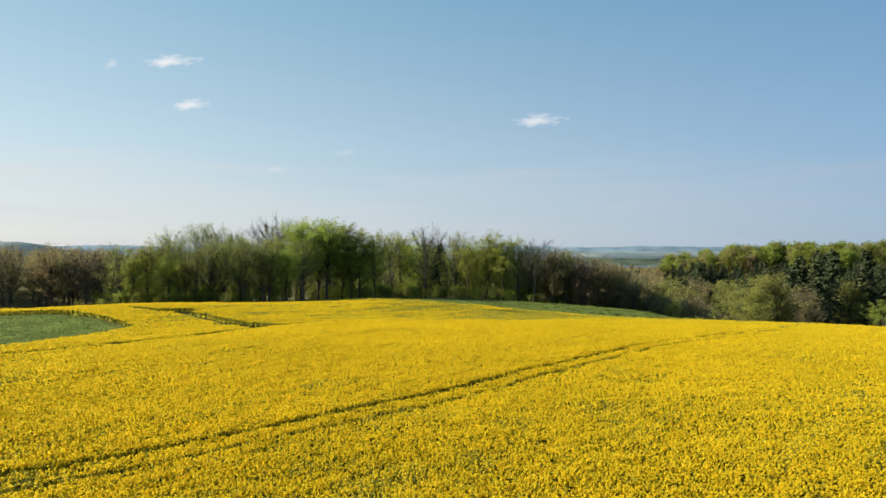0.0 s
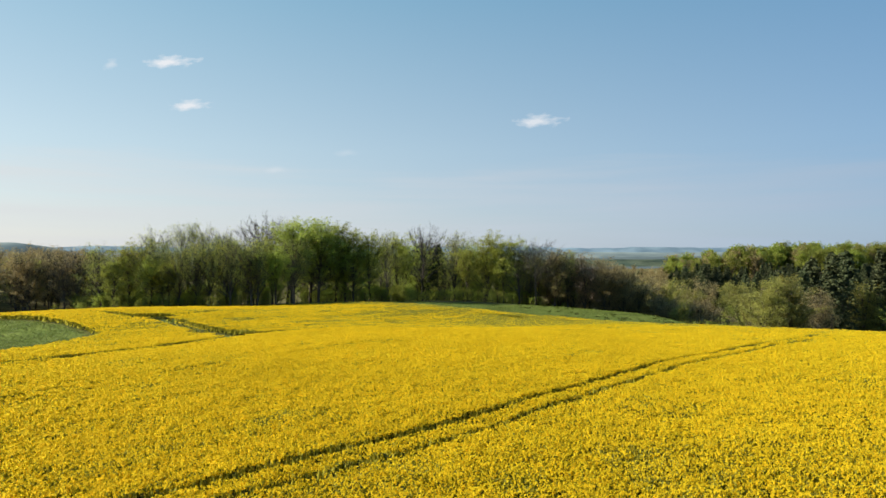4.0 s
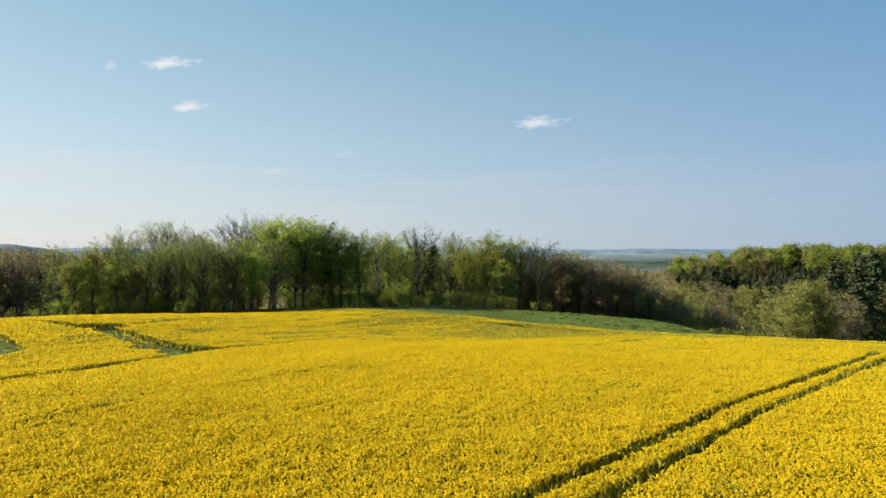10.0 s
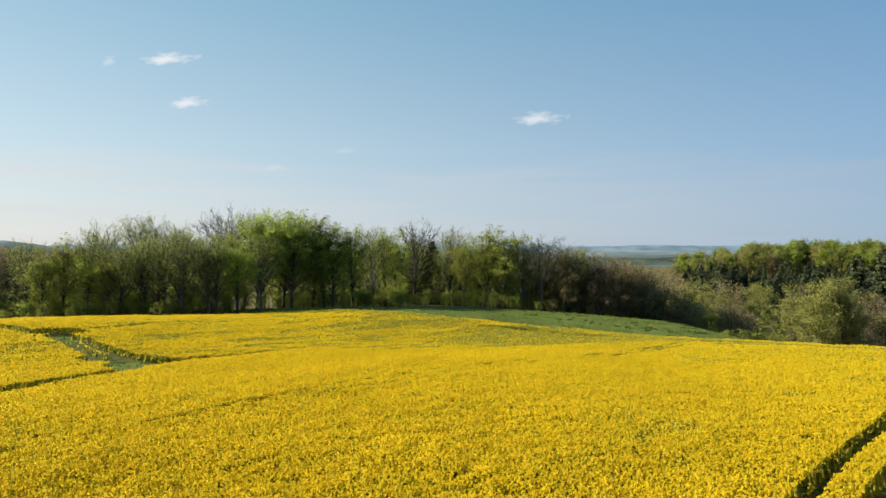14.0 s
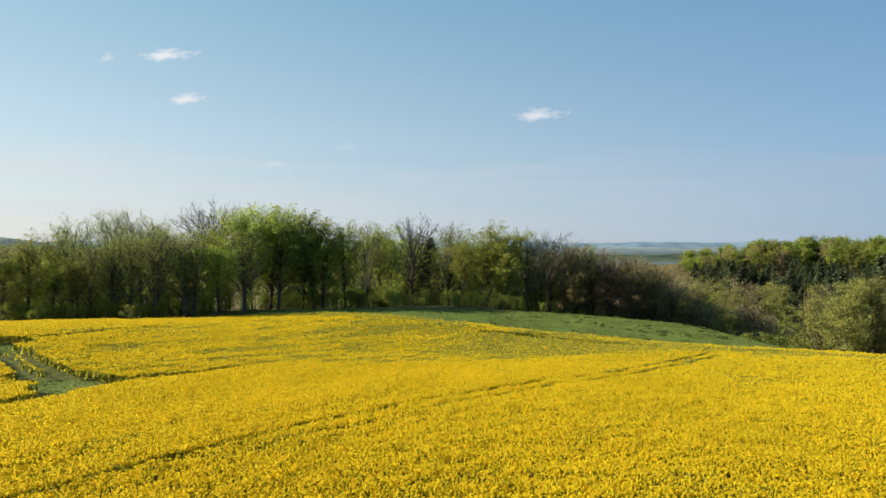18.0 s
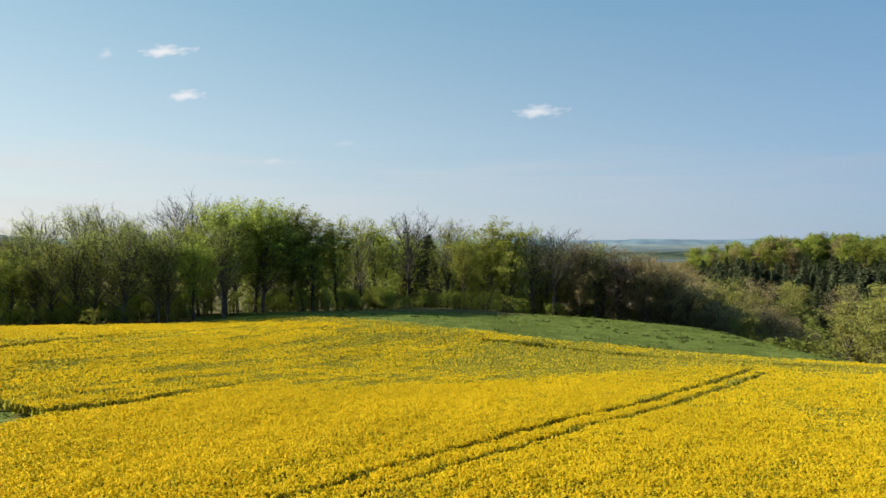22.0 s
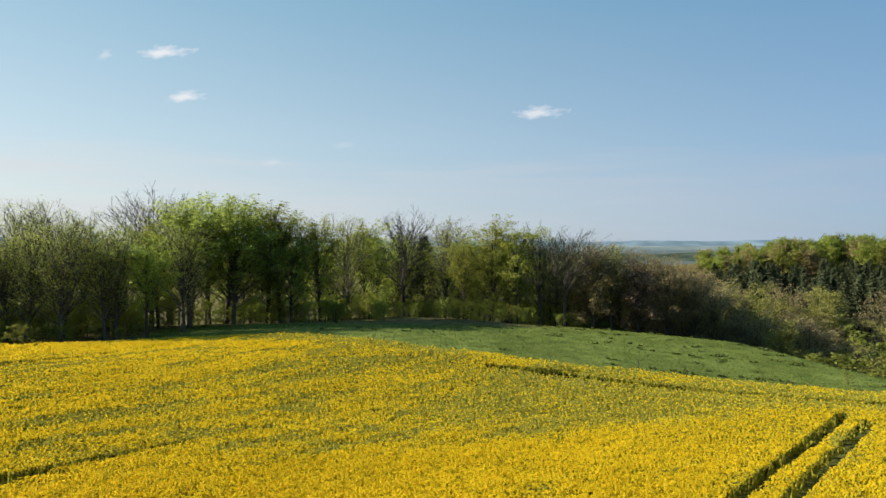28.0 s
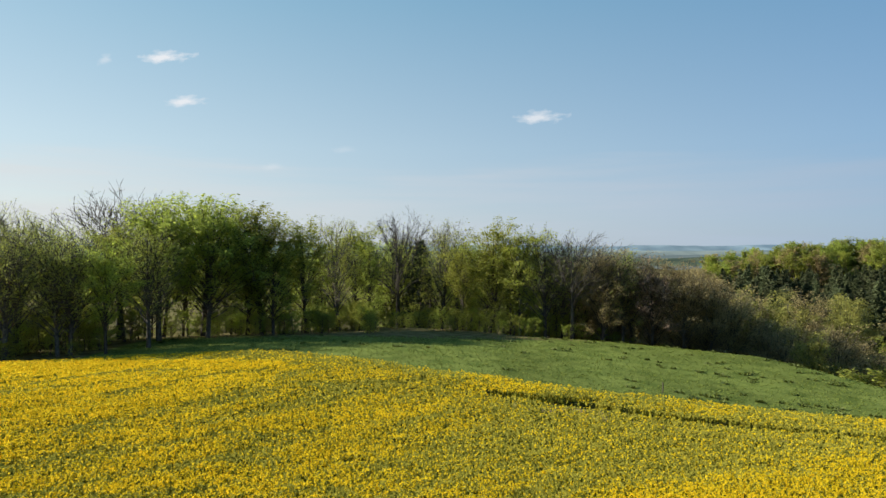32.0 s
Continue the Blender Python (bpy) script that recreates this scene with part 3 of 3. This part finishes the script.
    thing.empty_display_size = 0.5
    trunk = mesh_of("trunk", np.concatenate(verts), np.concatenate(faces), [M_GREYBARK if wood == "grey" else M_BARK], flat=False)
    part("trunk", trunk, thing)
    V, F = leaves(rng, np.array(ends), count, np.array([1.0, 1.0, 0.6]) * (H * 0.016 + 0.10), size, 0.0, 0.3 if kind == "willow" else 1.0)
    TOPS[kind, seed, "top"] = float(np.percentile(V[:, 2], 99.7)) if count > 1000 else float(np.percentile(np.array(ends)[:, 2], 99))
    part("crown", mesh_of("crown", V, F, [LEAF[tint]]), thing)
    tagged(thing, *LABELS[kind])
    return thing


def grow_fir(seed):
    """A spruce at the origin: a straight trunk and whorls of drooping boughs set with needle sprays."""
    rng = np.random.RandomState(seed)
    H = 22.0
    verts, faces = [], []
    stem = np.array([[0.1 * math.sin(s * 3 + seed), 0, H * s - 0.5] for s in np.linspace(0, 1, 6)])
    tube(stem, np.linspace(0.28, 0.03, 6), 6, verts, faces)
    cs = []
    for k in range(70):
        s = 0.10 + 0.88 * k / 70
        az = k * 2.4 + rng.normal(0, 0.3)
        length = (1 - s) ** 0.85 * 4.6 * rng.uniform(0.7, 1.15) + 0.25
        p = np.array([[math.cos(az) * length * q, math.sin(az) * length * q, H * s - 0.5 + 0.25 * q - 0.30 * length * q * q] for q in np.linspace(0, 1, 5)])
        tube(p, np.linspace(0.05, 0.012, 5), 3, verts, faces)
        for q in np.linspace(0.12, 1.0, 7):
            cs.append([np.interp(q, np.linspace(0, 1, 5), p[:, i]) for i in range(3)])
    thing = new("fir", None)
    part("trunk", mesh_of("trunk", np.concatenate(verts), np.concatenate(faces), [M_BARK]), thing)
    V, F = leaves(rng, np.array(cs), 4200, 0.22, 0.28, 0.25)
    part("crown", mesh_of("crown", V, F, [LEAF["needle"]]), thing)
    tagged(thing, *LABELS["fir"])
    return thing


STOCK, TOPS = {}, {}
place = random.Random(4)


def plant(kind, x, y, tall, variant=None, wide=1.0, group=""):
    """Sets a tree of that kind and height at a place, grown anew or copied from the stock."""
    v = place.randrange(3) if variant is None else variant
    z = float(height(x, y))
    seed = 7 * v + len(kind)
    if (kind, v) not in STOCK:
        ob = STOCK[kind, v] = grow_fir(40 + v) if kind == "fir" else grow_tree(kind, seed)
        TOPS[kind, v] = 21.6 if kind == "fir" else TOPS[kind, seed, "top"]
    else:
        ob = copy_thing(STOCK[kind, v], Matrix())
    s = tall / TOPS[kind, v]
    ob.matrix_basis = Matrix.LocRotScale((x, y, z - 0.05), Euler((0, 0, place.uniform(0, math.tau))), (s * wide, s * wide, s))
    if group:
        tagged(ob, group=group)
    return ob


# the wood's edge: kind, x, y, height of the top
EDGE = (
    ("thin_beech", -87.8, 163, 13.4),
    ("fresh_beech", -81.8, 166, 15.0),
    ("thin_beech", -81.8, 180, 18.2),
    ("fresh_bush", -82.2, 160, 1.8),
    ("thin_beech", -74.4, 185, 19.6),
    ("thin_beech", -67.8, 184, 19.2),
    ("thin_beech", -62.1, 182, 17.2),
    ("thin_beech", -60.3, 164, 14.3),
    ("thin_beech", -53.9, 162, 14.7),
    ("thin_beech", -67.3, 162, 12.9),
    ("fresh_bush", -56.3, 157, 1.4),
    ("fresh_beech", -74.4, 162, 10.7),
    ("bare_tree", -53.8, 190, 22.4),
    ("thin_beech", -48.9, 168, 15.2),
    ("fresh_beech", -83, 160, 10.6), ("fresh_beech", -44, 168.5, 13.6), ("thin_beech", -40.5, 174, 14.6), ("thin_beech", -50, 167, 13.4), ("thin_beech", -57.5, 169, 14.6), ("thin_beech", -63, 163, 13.2),
    ("thin_beech", -67, 172, 15.6), ("thin_beech", -74, 168, 14.2), ("thin_beech", -80, 172, 14.2), ("thin_beech", -53, 173, 14.0), ("fresh_beech", -70, 163, 10.0),
    ("fresh_beech", -49, 183, 17.2), ("beech", -43.2, 183, 21.6),
    ("beech", -36.5, 187, 21.2), ("beech", -30, 197, 19.6), ("fresh_beech", -23, 203, 18.8), ("beech", -27, 194, 14.0), ("beech", -41, 196, 23.2), ("beech", -33.5, 199, 21.4), ("fresh_beech", -48, 195, 21.5),
    ("thin_beech", -18, 212, 19.2), ("fresh_beech", -15.5, 222, 18.4), ("bare_tree", -7.0, 238, 20.8),
    ("fir", -1.2, 240, 15.0), ("thin_beech", 4.5, 222, 19.4), ("fresh_beech", 15, 212, 18.8), ("fresh_beech", 9, 210, 14.0),
    ("fresh_beech", 21, 208, 18.0), ("thin_beech", 26, 206, 17.2), ("bare_tree", 31, 204, 15.0), ("thin_beech", 30, 208, 13.5),
    ("brown_tree", 37, 203, 12.2), ("thin_beech", 42, 206, 12.2), ("cherry", 47, 203, 10.2),
    ("brown_tree", 53, 202, 10.0), ("brown_tree", 60, 206, 6.6), ("brown_tree", 67, 212, 4.0),
    ("brown_tree", 40, 212, 12.8), ("brown_tree", 45, 209, 11.6), ("brown_tree", 50, 211, 10.8), ("brown_tree", 57, 211, 8.6), ("brown_tree", 64, 217, 6.2), ("brown_tree", 72, 221, 3.4),
)
for kind, x, y, top_z in EDGE:
    lift = {"thin_beech": 1.0, "beech": -0.6}.get(kind, 0.0) if x < -20 else 0.0
    plant(kind, x, y, top_z + lift - float(height(x, y)), wide={"beech": 1.36, "fir": 1.3}.get(kind, 1.25), group="trees of the wood's edge")

# deeper in the wood, leaving a lane open towards the bare tree
for k in range(125):
    x = place.uniform(-125, 66) if k < 100 else place.uniform(-60, 40)
    y = 203 + 60 * place.random() ** 1.3 + (14 if -20 < x < 12 else 0) + 0.2 * max(0, x)
    if x < -50:
        y -= 24
    if abs(x - 4.0 + 0.066 * (y - 71)) < 6.5 and y < 246:
        y += 40
    if -52 < x < -18:
        y += 14
    tall = (24.5 if x > -70 else 19) * place.uniform(0.74, 0.93) - max(0.0, x - 12) * 0.24
    plant("inner_brown" if x > 34 else place.choice(("inner_beech", "inner_fresh")), x, y, tall - 6.5 - float(height(x, y)), group="trees deeper in the wood")

# undergrowth along and inside the edge
for k in range(170):
    x = -94 + 158 * (k + place.random()) / 170
    front = 192.5 + 0.28 * max(0, x) + 12 * math.exp(-((x + 5) / 14) ** 2) if x > -48 else float(edge_of_crop(x)) + 5
    y = front + 26 * place.random() ** 1.6
    low = 0.6 if abs(x - 4.0 + 0.066 * (y - 71)) < 6.5 else 1.0
    plant("bush" if x > 15 else place.choice(("bush", "bush", "fresh_bush")), x, y, low * (place.uniform(2.4, 5.0) + 0.15 * (y - front)), group="bushes in the undergrowth")

for k in range(130):
    x = place.uniform(-100, -8)
    front = float(edge_of_crop(x)) + 7 if x < -46 else 196.0
    y = front + 30 * place.random()
    plant(place.choice(("fresh_bush", "bush", "fresh_bush")), x, y, place.uniform(2.5, 4.5) + 0.12 * (y - front), group="bushes in the undergrowth")

plant("bush", 58.5, 151.5, 2.3, group="bushes in the undergrowth")

# brown thin wood towards the left end
for k in range(92):
    x, y = place.uniform(-190, -96), 166 + 66 * place.random() ** 1.4
    plant(place.choice(("inner_brown", "bare_brown", "bare_brown", "inner_brown", "bare_brown")), x, y, place.uniform(14.5, 18.5), wide=1.2, group="brown trees of the far left wood")

# willows and birches in the valley
for kind, x, y, top_z, wide in (("willow", 90, 171, 4.6, 1.0), ("willow", 97, 174, 5.2, 1.0), ("willow", 90, 182, 2.8, 1.0),
                                ("brown_tree", 104, 181, 0.5, 1.1), ("brown_tree", 112, 186, 0.8, 1.1), ("brown_tree", 84, 204, -3.0, 1.1),
                                ("willow", 78, 222, -0.6, 1.0), ("willow", 86, 230, 0.2, 1.0), ("willow", 95, 238, 0.8, 1.0),
                                ("brown_tree", 104, 246, 1.0, 1.1), ("willow", 110, 240, -2.0, 1.0), ("bush", 100, 205, -6.5, 1.2),
                                ("willow", 118, 250, -1.0, 1.1), ("brown_tree", 128, 236, -0.5, 1.1), ("bush", 118, 160, -2.0, 1.2),
                                ("bush", 128, 168, 0.5, 1.3), ("willow", 76, 197, -3.5, 1.0), ("bush", 83, 190, -5.6, 1.3), ("brown_tree", 91, 200, -8.0, 1.1),
                                ("brown_tree", 72, 206, -3.0, 1.0), ("inner_brown", 97, 213, -8.5, 0.9), ("brown_tree", 79, 212, -3.6, 1.0), ("inner_brown", 88, 216, -6.0, 0.9), ("willow", 135, 200, 2.0, 1.2), ("bush", 106, 190, -7.0, 1.2)):
    plant(kind, x, y, max(3.5, top_z - float(height(x, y))), wide=wide, group="trees in the valley")
for x, y, top_z in ((114, 196, 7.0), (120, 192, 12.5), (127, 197, 9.0), (133, 204, 13.0), (124, 208, 10.5), (141, 200, 9.0), (147, 208, 13.0), (116, 214, 6.0), (137, 214, 12.0), (152, 199, 11.0), (159, 206, 13.0), (165, 214, 14.0)):
    plant("fir", x, y, top_z - float(height(x, y)), wide=1.15, group="trees in the valley")
for k in range(12):
    x, y = place.uniform(76, 130), place.uniform(218, 262)
    top = 12.5 - float(np.interp((x - 4.5) / (y - 79), (0.45, 0.51, 0.55, 0.63, 0.68, 0.735), (0.08, 0.09, 0.10, 0.125, 0.145, 0.16))) * (y - 79) - 8.0 * place.random()
    plant(place.choice(("willow", "brown_tree", "willow", "inner_brown")), x, y, top - float(height(x, y)), wide=1.0, group="trees in the valley")
for k in range(46):
    x, y = place.uniform(62, 205), place.uniform(262, 330)
    if x < 112:
        plant(place.choice(("deep_brown", "deep_brown", "willow")), x, y, place.uniform(-5, -0.5) - float(height(x, y)), group="trees in the valley")
    else:
        plant("fir", x, y, place.uniform(-5, 1.5) - float(height(x, y)), wide=1.2, group="trees in the valley")

# brown and dark woods running on beside the rise
for k in range(60):
    y = place.uniform(330, 470)
    x = 4 + place.uniform(0.27, 0.47) * (y - 71)
    plant(place.choice(("deep_brown", "deep_brown", "fir")), x, y, place.uniform(-3.5, 1.5) - float(height(x, y)), wide=1.0, group="trees in the valley")

# the wooded rise across the valley: spruces below, beeches above; its skyline climbs to the right
def rise_top(x, y):
    top = np.interp((x - 4) / (y - 71), (0.40, 0.44, 0.53, 0.63, 1.0), (6.0, 8.5, 13.4, 17.0, 18.0))
    return 12.5 + (top - 12.5) * (y - 71) / 350


for k in range(190):
    y = 405 - 75 * place.random() ** 1.3
    x = 4 + place.uniform(0.44, 0.98) * (y - 71)
    top = min(place.uniform(-5.0, 5.0), float(rise_top(x, y)) - 3)
    plant("fir", x, y, top - float(height(x, y)), wide=1.2, group="spruces on the wooded rise")
for k in range(230):
    y = place.uniform(404, 500)
    x = 4 + place.uniform(0.43, 0.98) * (y - 71)
    top = float(rise_top(x, y)) + 1.2 - 8.0 * place.random() ** 1.3 - (5.0 if y < 425 else 0.0)
    plant(place.choice(("deep_beech", "deep_fresh", "deep_beech", "deep_beech", "deep_fresh", "deep_beech", "deep_brown")), x, y, top - float(height(x, y)), wide=place.uniform(0.95, 1.4), group="beeches on the wooded rise")

# ---- the far distance ----
def ridge(name, dist, x0, x1, top, rough, seed, material, label):
    """A long wooded rise far off, as a rounded bank."""
    rng = np.random.RandomState(seed)
    n = 160
    xs = np.linspace(x0, x1, n)
    h = np.array([top + rough * (noise.noise((x * 0.0016, seed, 0)) + 0.35 * noise.noise((x * 0.011, seed, 3))) for x in xs])
    ends = smooth(0, 0.12, np.linspace(0, 1, n)) * smooth(1, 0.88, np.linspace(0, 1, n))
    h = -45 + (h + 45) * (0.35 + 0.65 * ends)
    rows = []
    for k, (dy, f) in enumerate(((-240, 0.0), (-120, 0.55), (-40, 0.9), (0, 1.0), (90, 0.9), (300, 0.0))):
        rows.append(np.stack([xs, np.full(n, dist + dy), -45 + (h + 45) * f], 1))
    V = np.concatenate(rows)
    i = np.arange(len(rows) - 1)[:, None] * n
    j = np.arange(n - 1)[None, :]
    F = np.stack([i + j, i + j + 1, i + n + j + 1, i + n + j], -1).reshape(-1, 4)
    return tagged(new(name, mesh_of(name, V, F, [material], flat=False)), label, "hills", kind="structure")


# air haze is painted into these base colours, bluest on the farthest hills
M_HAZE = mat("distant_woods_haze_tint", (0.13, 0.19, 0.24), (0.20, 0.27, 0.31), 0.006, detail=6, rough=1.0, spec=0.0, coarse=0.2, coarse_scale=0.003)
M_HAZE2 = mat("nearer_distance_haze_tint", (0.13, 0.165, 0.17), (0.19, 0.225, 0.215), 0.008, detail=6, rough=1.0, spec=0.0, coarse=0.25, coarse_scale=0.004)
M_HAZE3 = mat("valley_woods_haze_tint", (0.045, 0.065, 0.05), (0.10, 0.12, 0.08), 0.03, detail=8, rough=1.0, spec=0.0, bump=4.0, bump_scale=0.06, coarse=0.25, coarse_scale=0.012)
ridge("backdrop_hills", 3900, -4200, 4600, 27, 16, 3, M_HAZE, "wooded hills along the far horizon, haze painted in as blue-grey")
ridge("backdrop_slope", 2300, -2300, 2600, 2, 9, 8, M_HAZE2, "green farmland rise in the middle distance, greyed to paint in haze")
ridge("backdrop_valley_wood", 980, -500, 1100, -3, 7, 11, M_HAZE3, "dark woods across the valley with haze tinted into their colour")
ridge("backdrop_left_hill", 1250, -2100, -730, 24, 8, 5, M_HAZE2, "wooded hill beyond the left end of the wood, greyed to paint in haze")

# ---- small clouds ----
def cloud_stuff():
    m = bpy.data.materials.new("glowing_cloud_vapour")
    m.use_nodes = True
    n, k = m.node_tree.nodes, m.node_tree.links
    n.clear()
    out, mix = n.new("ShaderNodeOutputMaterial"), n.new("ShaderNodeMixShader")
    clear, white = n.new("ShaderNodeBsdfTransparent"), n.new("ShaderNodeEmission")
    # the card gives off its own white, in place of sunlight on the cloud
    white.inputs["Color"].default_value, white.inputs["Strength"].default_value = (0.96, 0.97, 1.0, 1), 0.42
    co, tex = n.new("ShaderNodeTexCoord"), n.new("ShaderNodeTexNoise")
    tex.inputs["Scale"].default_value, tex.inputs["Detail"].default_value = 0.013, 5.0
    flow = n.new("ShaderNodeMapping")
    flow.inputs["Scale"].default_value = (0.55, 1.0, 1.5)
    k.new(co.outputs["Object"], flow.inputs["Vector"])
    k.new(flow.outputs[0], tex.inputs["Vector"])
    grad = n.new("ShaderNodeTexGradient")
    grad.gradient_type = "SPHERICAL"
    shift = n.new("ShaderNodeMapping")
    shift.inputs["Location"].default_value, shift.inputs["Scale"].default_value = (-1.0, -1.0, 0.0), (2.0, 2.0, 1.0)
    k.new(co.outputs["UV"], shift.inputs["Vector"])
    k.new(shift.outputs[0], grad.inputs["Vector"])
    add = n.new("ShaderNodeMath")
    add.operation = "MULTIPLY_ADD"
    add.inputs[1].default_value = 1.25
    rough = n.new("ShaderNodeMapRange")
    rough.inputs["From Min"].default_value, rough.inputs["From Max"].default_value = 0.34, 0.68
    k.new(tex.outputs["Fac"], rough.inputs["Value"])
    k.new(grad.outputs["Fac"], add.inputs[0])
    k.new(rough.outputs[0], add.inputs[2])
    r = n.new("ShaderNodeMapRange")
    r.inputs["From Min"].default_value, r.inputs["From Max"].default_value = 0.80, 1.62
    k.new(add.outputs[0], r.inputs["Value"])
    info = n.new("ShaderNodeObjectInfo")
    sep = n.new("ShaderNodeSeparateColor")
    k.new(info.outputs["Color"], sep.inputs[0])
    mul = n.new("ShaderNodeMath")
    mul.operation = "MULTIPLY"
    k.new(r.outputs[0], mul.inputs[0])
    k.new(sep.outputs[0], mul.inputs[1])
    k.new(mul.outputs[0], mix.inputs[0])
    k.new(clear.outputs[0], mix.inputs[1])
    k.new(white.outputs[0], mix.inputs[2])
    k.new(mix.outputs[0], out.inputs["Surface"])
    return m


M_CLOUD = cloud_stuff()
for x, z, w, h, thick in ((-1830, 1280, 460, 110, 0.9), (-1690, 990, 360, 100, 0.85), (630, 885, 430, 118, 0.72),
                          (-2210, 1265, 120, 100, 0.35), (-640, 672, 260, 66, 0.16), (-1110, 560, 230, 66, 0.22)):
    me = mesh_of("cloud", [(-w / 2, 0, -h / 2), (w / 2, 0, -h / 2), (w / 2, 0, h / 2), (-w / 2, 0, h / 2)], np.array([[0, 1, 2, 3]]), [M_CLOUD])
    uv = me.uv_layers.new(name="UVMap")
    for loop, at in zip(uv.data, ((0, 0), (1, 0), (1, 1), (0, 1))):
        loop.uv = at
    cloud = new("cloud", me)
    cloud.location = ((x + 2) * 1.2125, 4850, z * 1.2125 - 14)
    cloud.scale = (1.2125, 1.2125, 1.2125)
    cloud.color = (thick, thick, thick, 1)
    tagged(cloud, "small white fair-weather cloud in the blue sky", "cloud", kind="structure")


# ---- meadow ----
def tufts(name, x, y, tall, wide, material, seed, label):
    """Short clumps of leaning blades, four to a clump."""
    rng = np.random.RandomState(seed)
    n = len(x)
    z = height(x, y)
    V, a = np.zeros((n, 4, 3, 3)), rng.uniform(0, math.tau, (n, 4))
    h = tall * rng.uniform(0.5, 1.3, (n, 4))
    w = wide * rng.uniform(0.6, 1.4, (n, 4))
    lean = rng.uniform(0.3, 1.3, (n, 4)) * w
    V[:, :, 0] = np.stack([x[:, None] - np.sin(a) * w * 0.5, y[:, None] + np.cos(a) * w * 0.5, z[:, None] + 0 * a], -1)
    V[:, :, 1] = np.stack([x[:, None] + np.sin(a) * w * 0.5, y[:, None] - np.cos(a) * w * 0.5, z[:, None] + 0 * a], -1)
    V[:, :, 2] = np.stack([x[:, None] + np.cos(a) * lean, y[:, None] + np.sin(a) * lean, z[:, None] + h], -1)
    F = np.arange(n * 12).reshape(-1, 3)
    return tagged(new(name, mesh_of(name, V.reshape(-1, 3), F, [material])), label, "grass", kind="stuff")


rng = np.random.RandomState(31)
x, y = rng.uniform(-45, 85, 26000), rng.uniform(120, 206, 26000)
keep = (y > edge_of_crop(x) + 0.2) & (y < 190 + 0.28 * np.maximum(x, 0)) & in_sight(x, y)
x, y = x[keep], y[keep]
tufts("meadow_grass", x, y, 0.09, 0.20, M_BLADE, 32, "short green meadow grass on the hilltop")
x, y = rng.uniform(-45, 85, 1500), rng.uniform(125, 204, 1500)
keep = (y > edge_of_crop(x) + 1.5) & (y < 188 + 0.28 * np.maximum(x, 0)) & (rng.rand(1500) < 0.06 + 0.9 * smooth(0.5, 0.75, value_noise(x + 300, y + 300, 6.0, 9)) * smooth(0, 40, x - 8))
x, y = x[keep], y[keep]
gx3 = np.repeat(x, 5) + rng.normal(0, 0.35, len(x) * 5)
gy3 = np.repeat(y, 5) + rng.normal(0, 0.2, len(x) * 5)
tufts("rank_tussock", gx3, gy3, 0.32, 0.40, M_TUFT, 33, "dark rank tussocks dotted over the meadow")
x, y = rng.uniform(-130, -20, 30000), rng.uniform(80, 150, 30000)
keep = (hollow(x, y) < 1.0) & in_sight(x, y)
x, y = x[keep], y[keep]
tufts("hollow_grass", x, y, 0.08, 0.22, M_BLADE, 34, "green grass filling the unsown hollow in the field")


# ---- bare headland track ----
def ribbon(name, xs, f, wide, lift, material, label):
    """A strip laid over the ground along y = f(x), with ragged sides."""
    rng = np.random.RandomState(51)
    n = len(xs)
    ys = f(xs)
    left = np.stack([xs, ys + wide * rng.uniform(0.35, 0.65, n)], 1)
    right = np.stack([xs, ys - wide * rng.uniform(0.35, 0.65, n)], 1)
    V = np.concatenate([left, (left + right) / 2, right])
    V = np.column_stack([V, height(V[:, 0], V[:, 1]) + lift])
    i = np.arange(2)[:, None] * n
    j = np.arange(n - 1)[None, :]
    F = np.stack([i + j, i + n + j, i + n + j + 1, i + j + 1], -1).reshape(-1, 4)
    return tagged(new(name, mesh_of(name, V, F, [material], flat=False)), label, "track", kind="structure")


ribbon("dirt_track", np.linspace(10, 72, 90), lambda x: 145.0 - 0.40 * x, 1.3, 0.03, M_BARE, "bare brown wheel track along the field's headland")
ribbon("dirt_patch", np.linspace(14.4, 20.2, 22), lambda x: 147.0 - 0.41 * x, 1.7, 0.045, M_BARE, "patch of bare brown earth at the headland turn")


# ---- fence post at the meadow's edge ----
def fence_post(x, y):
    """A weathered round post with a slanted top."""
    bm = bmesh.new()
    rings = []
    for z, r in ((-0.3, 0.075), (0.5, 0.072), (1.15, 0.068), (1.20, 0.05)):
        rings.append([bm.verts.new((r * math.cos(a * math.tau / 8), r * math.sin(a * math.tau / 8), z + (0.03 * math.cos(a * math.tau / 8) if z > 1 else 0))) for a in range(8)])
    for low, high in zip(rings, rings[1:]):
        for a in range(8):
            bm.faces.new((low[a], low[(a + 1) % 8], high[(a + 1) % 8], high[a]))
    bm.faces.new(rings[-1])
    me = bpy.data.meshes.new("fence_post")
    bm.to_mesh(me)
    bm.free()
    me.materials.append(M_BARK)
    ob = new("fence_post", me)
    ob.location = (x, y, float(height(x, y)))
    return tagged(ob, "short dark weathered wooden post between crop and meadow", "post")


fence_post(30.1, 151.0)
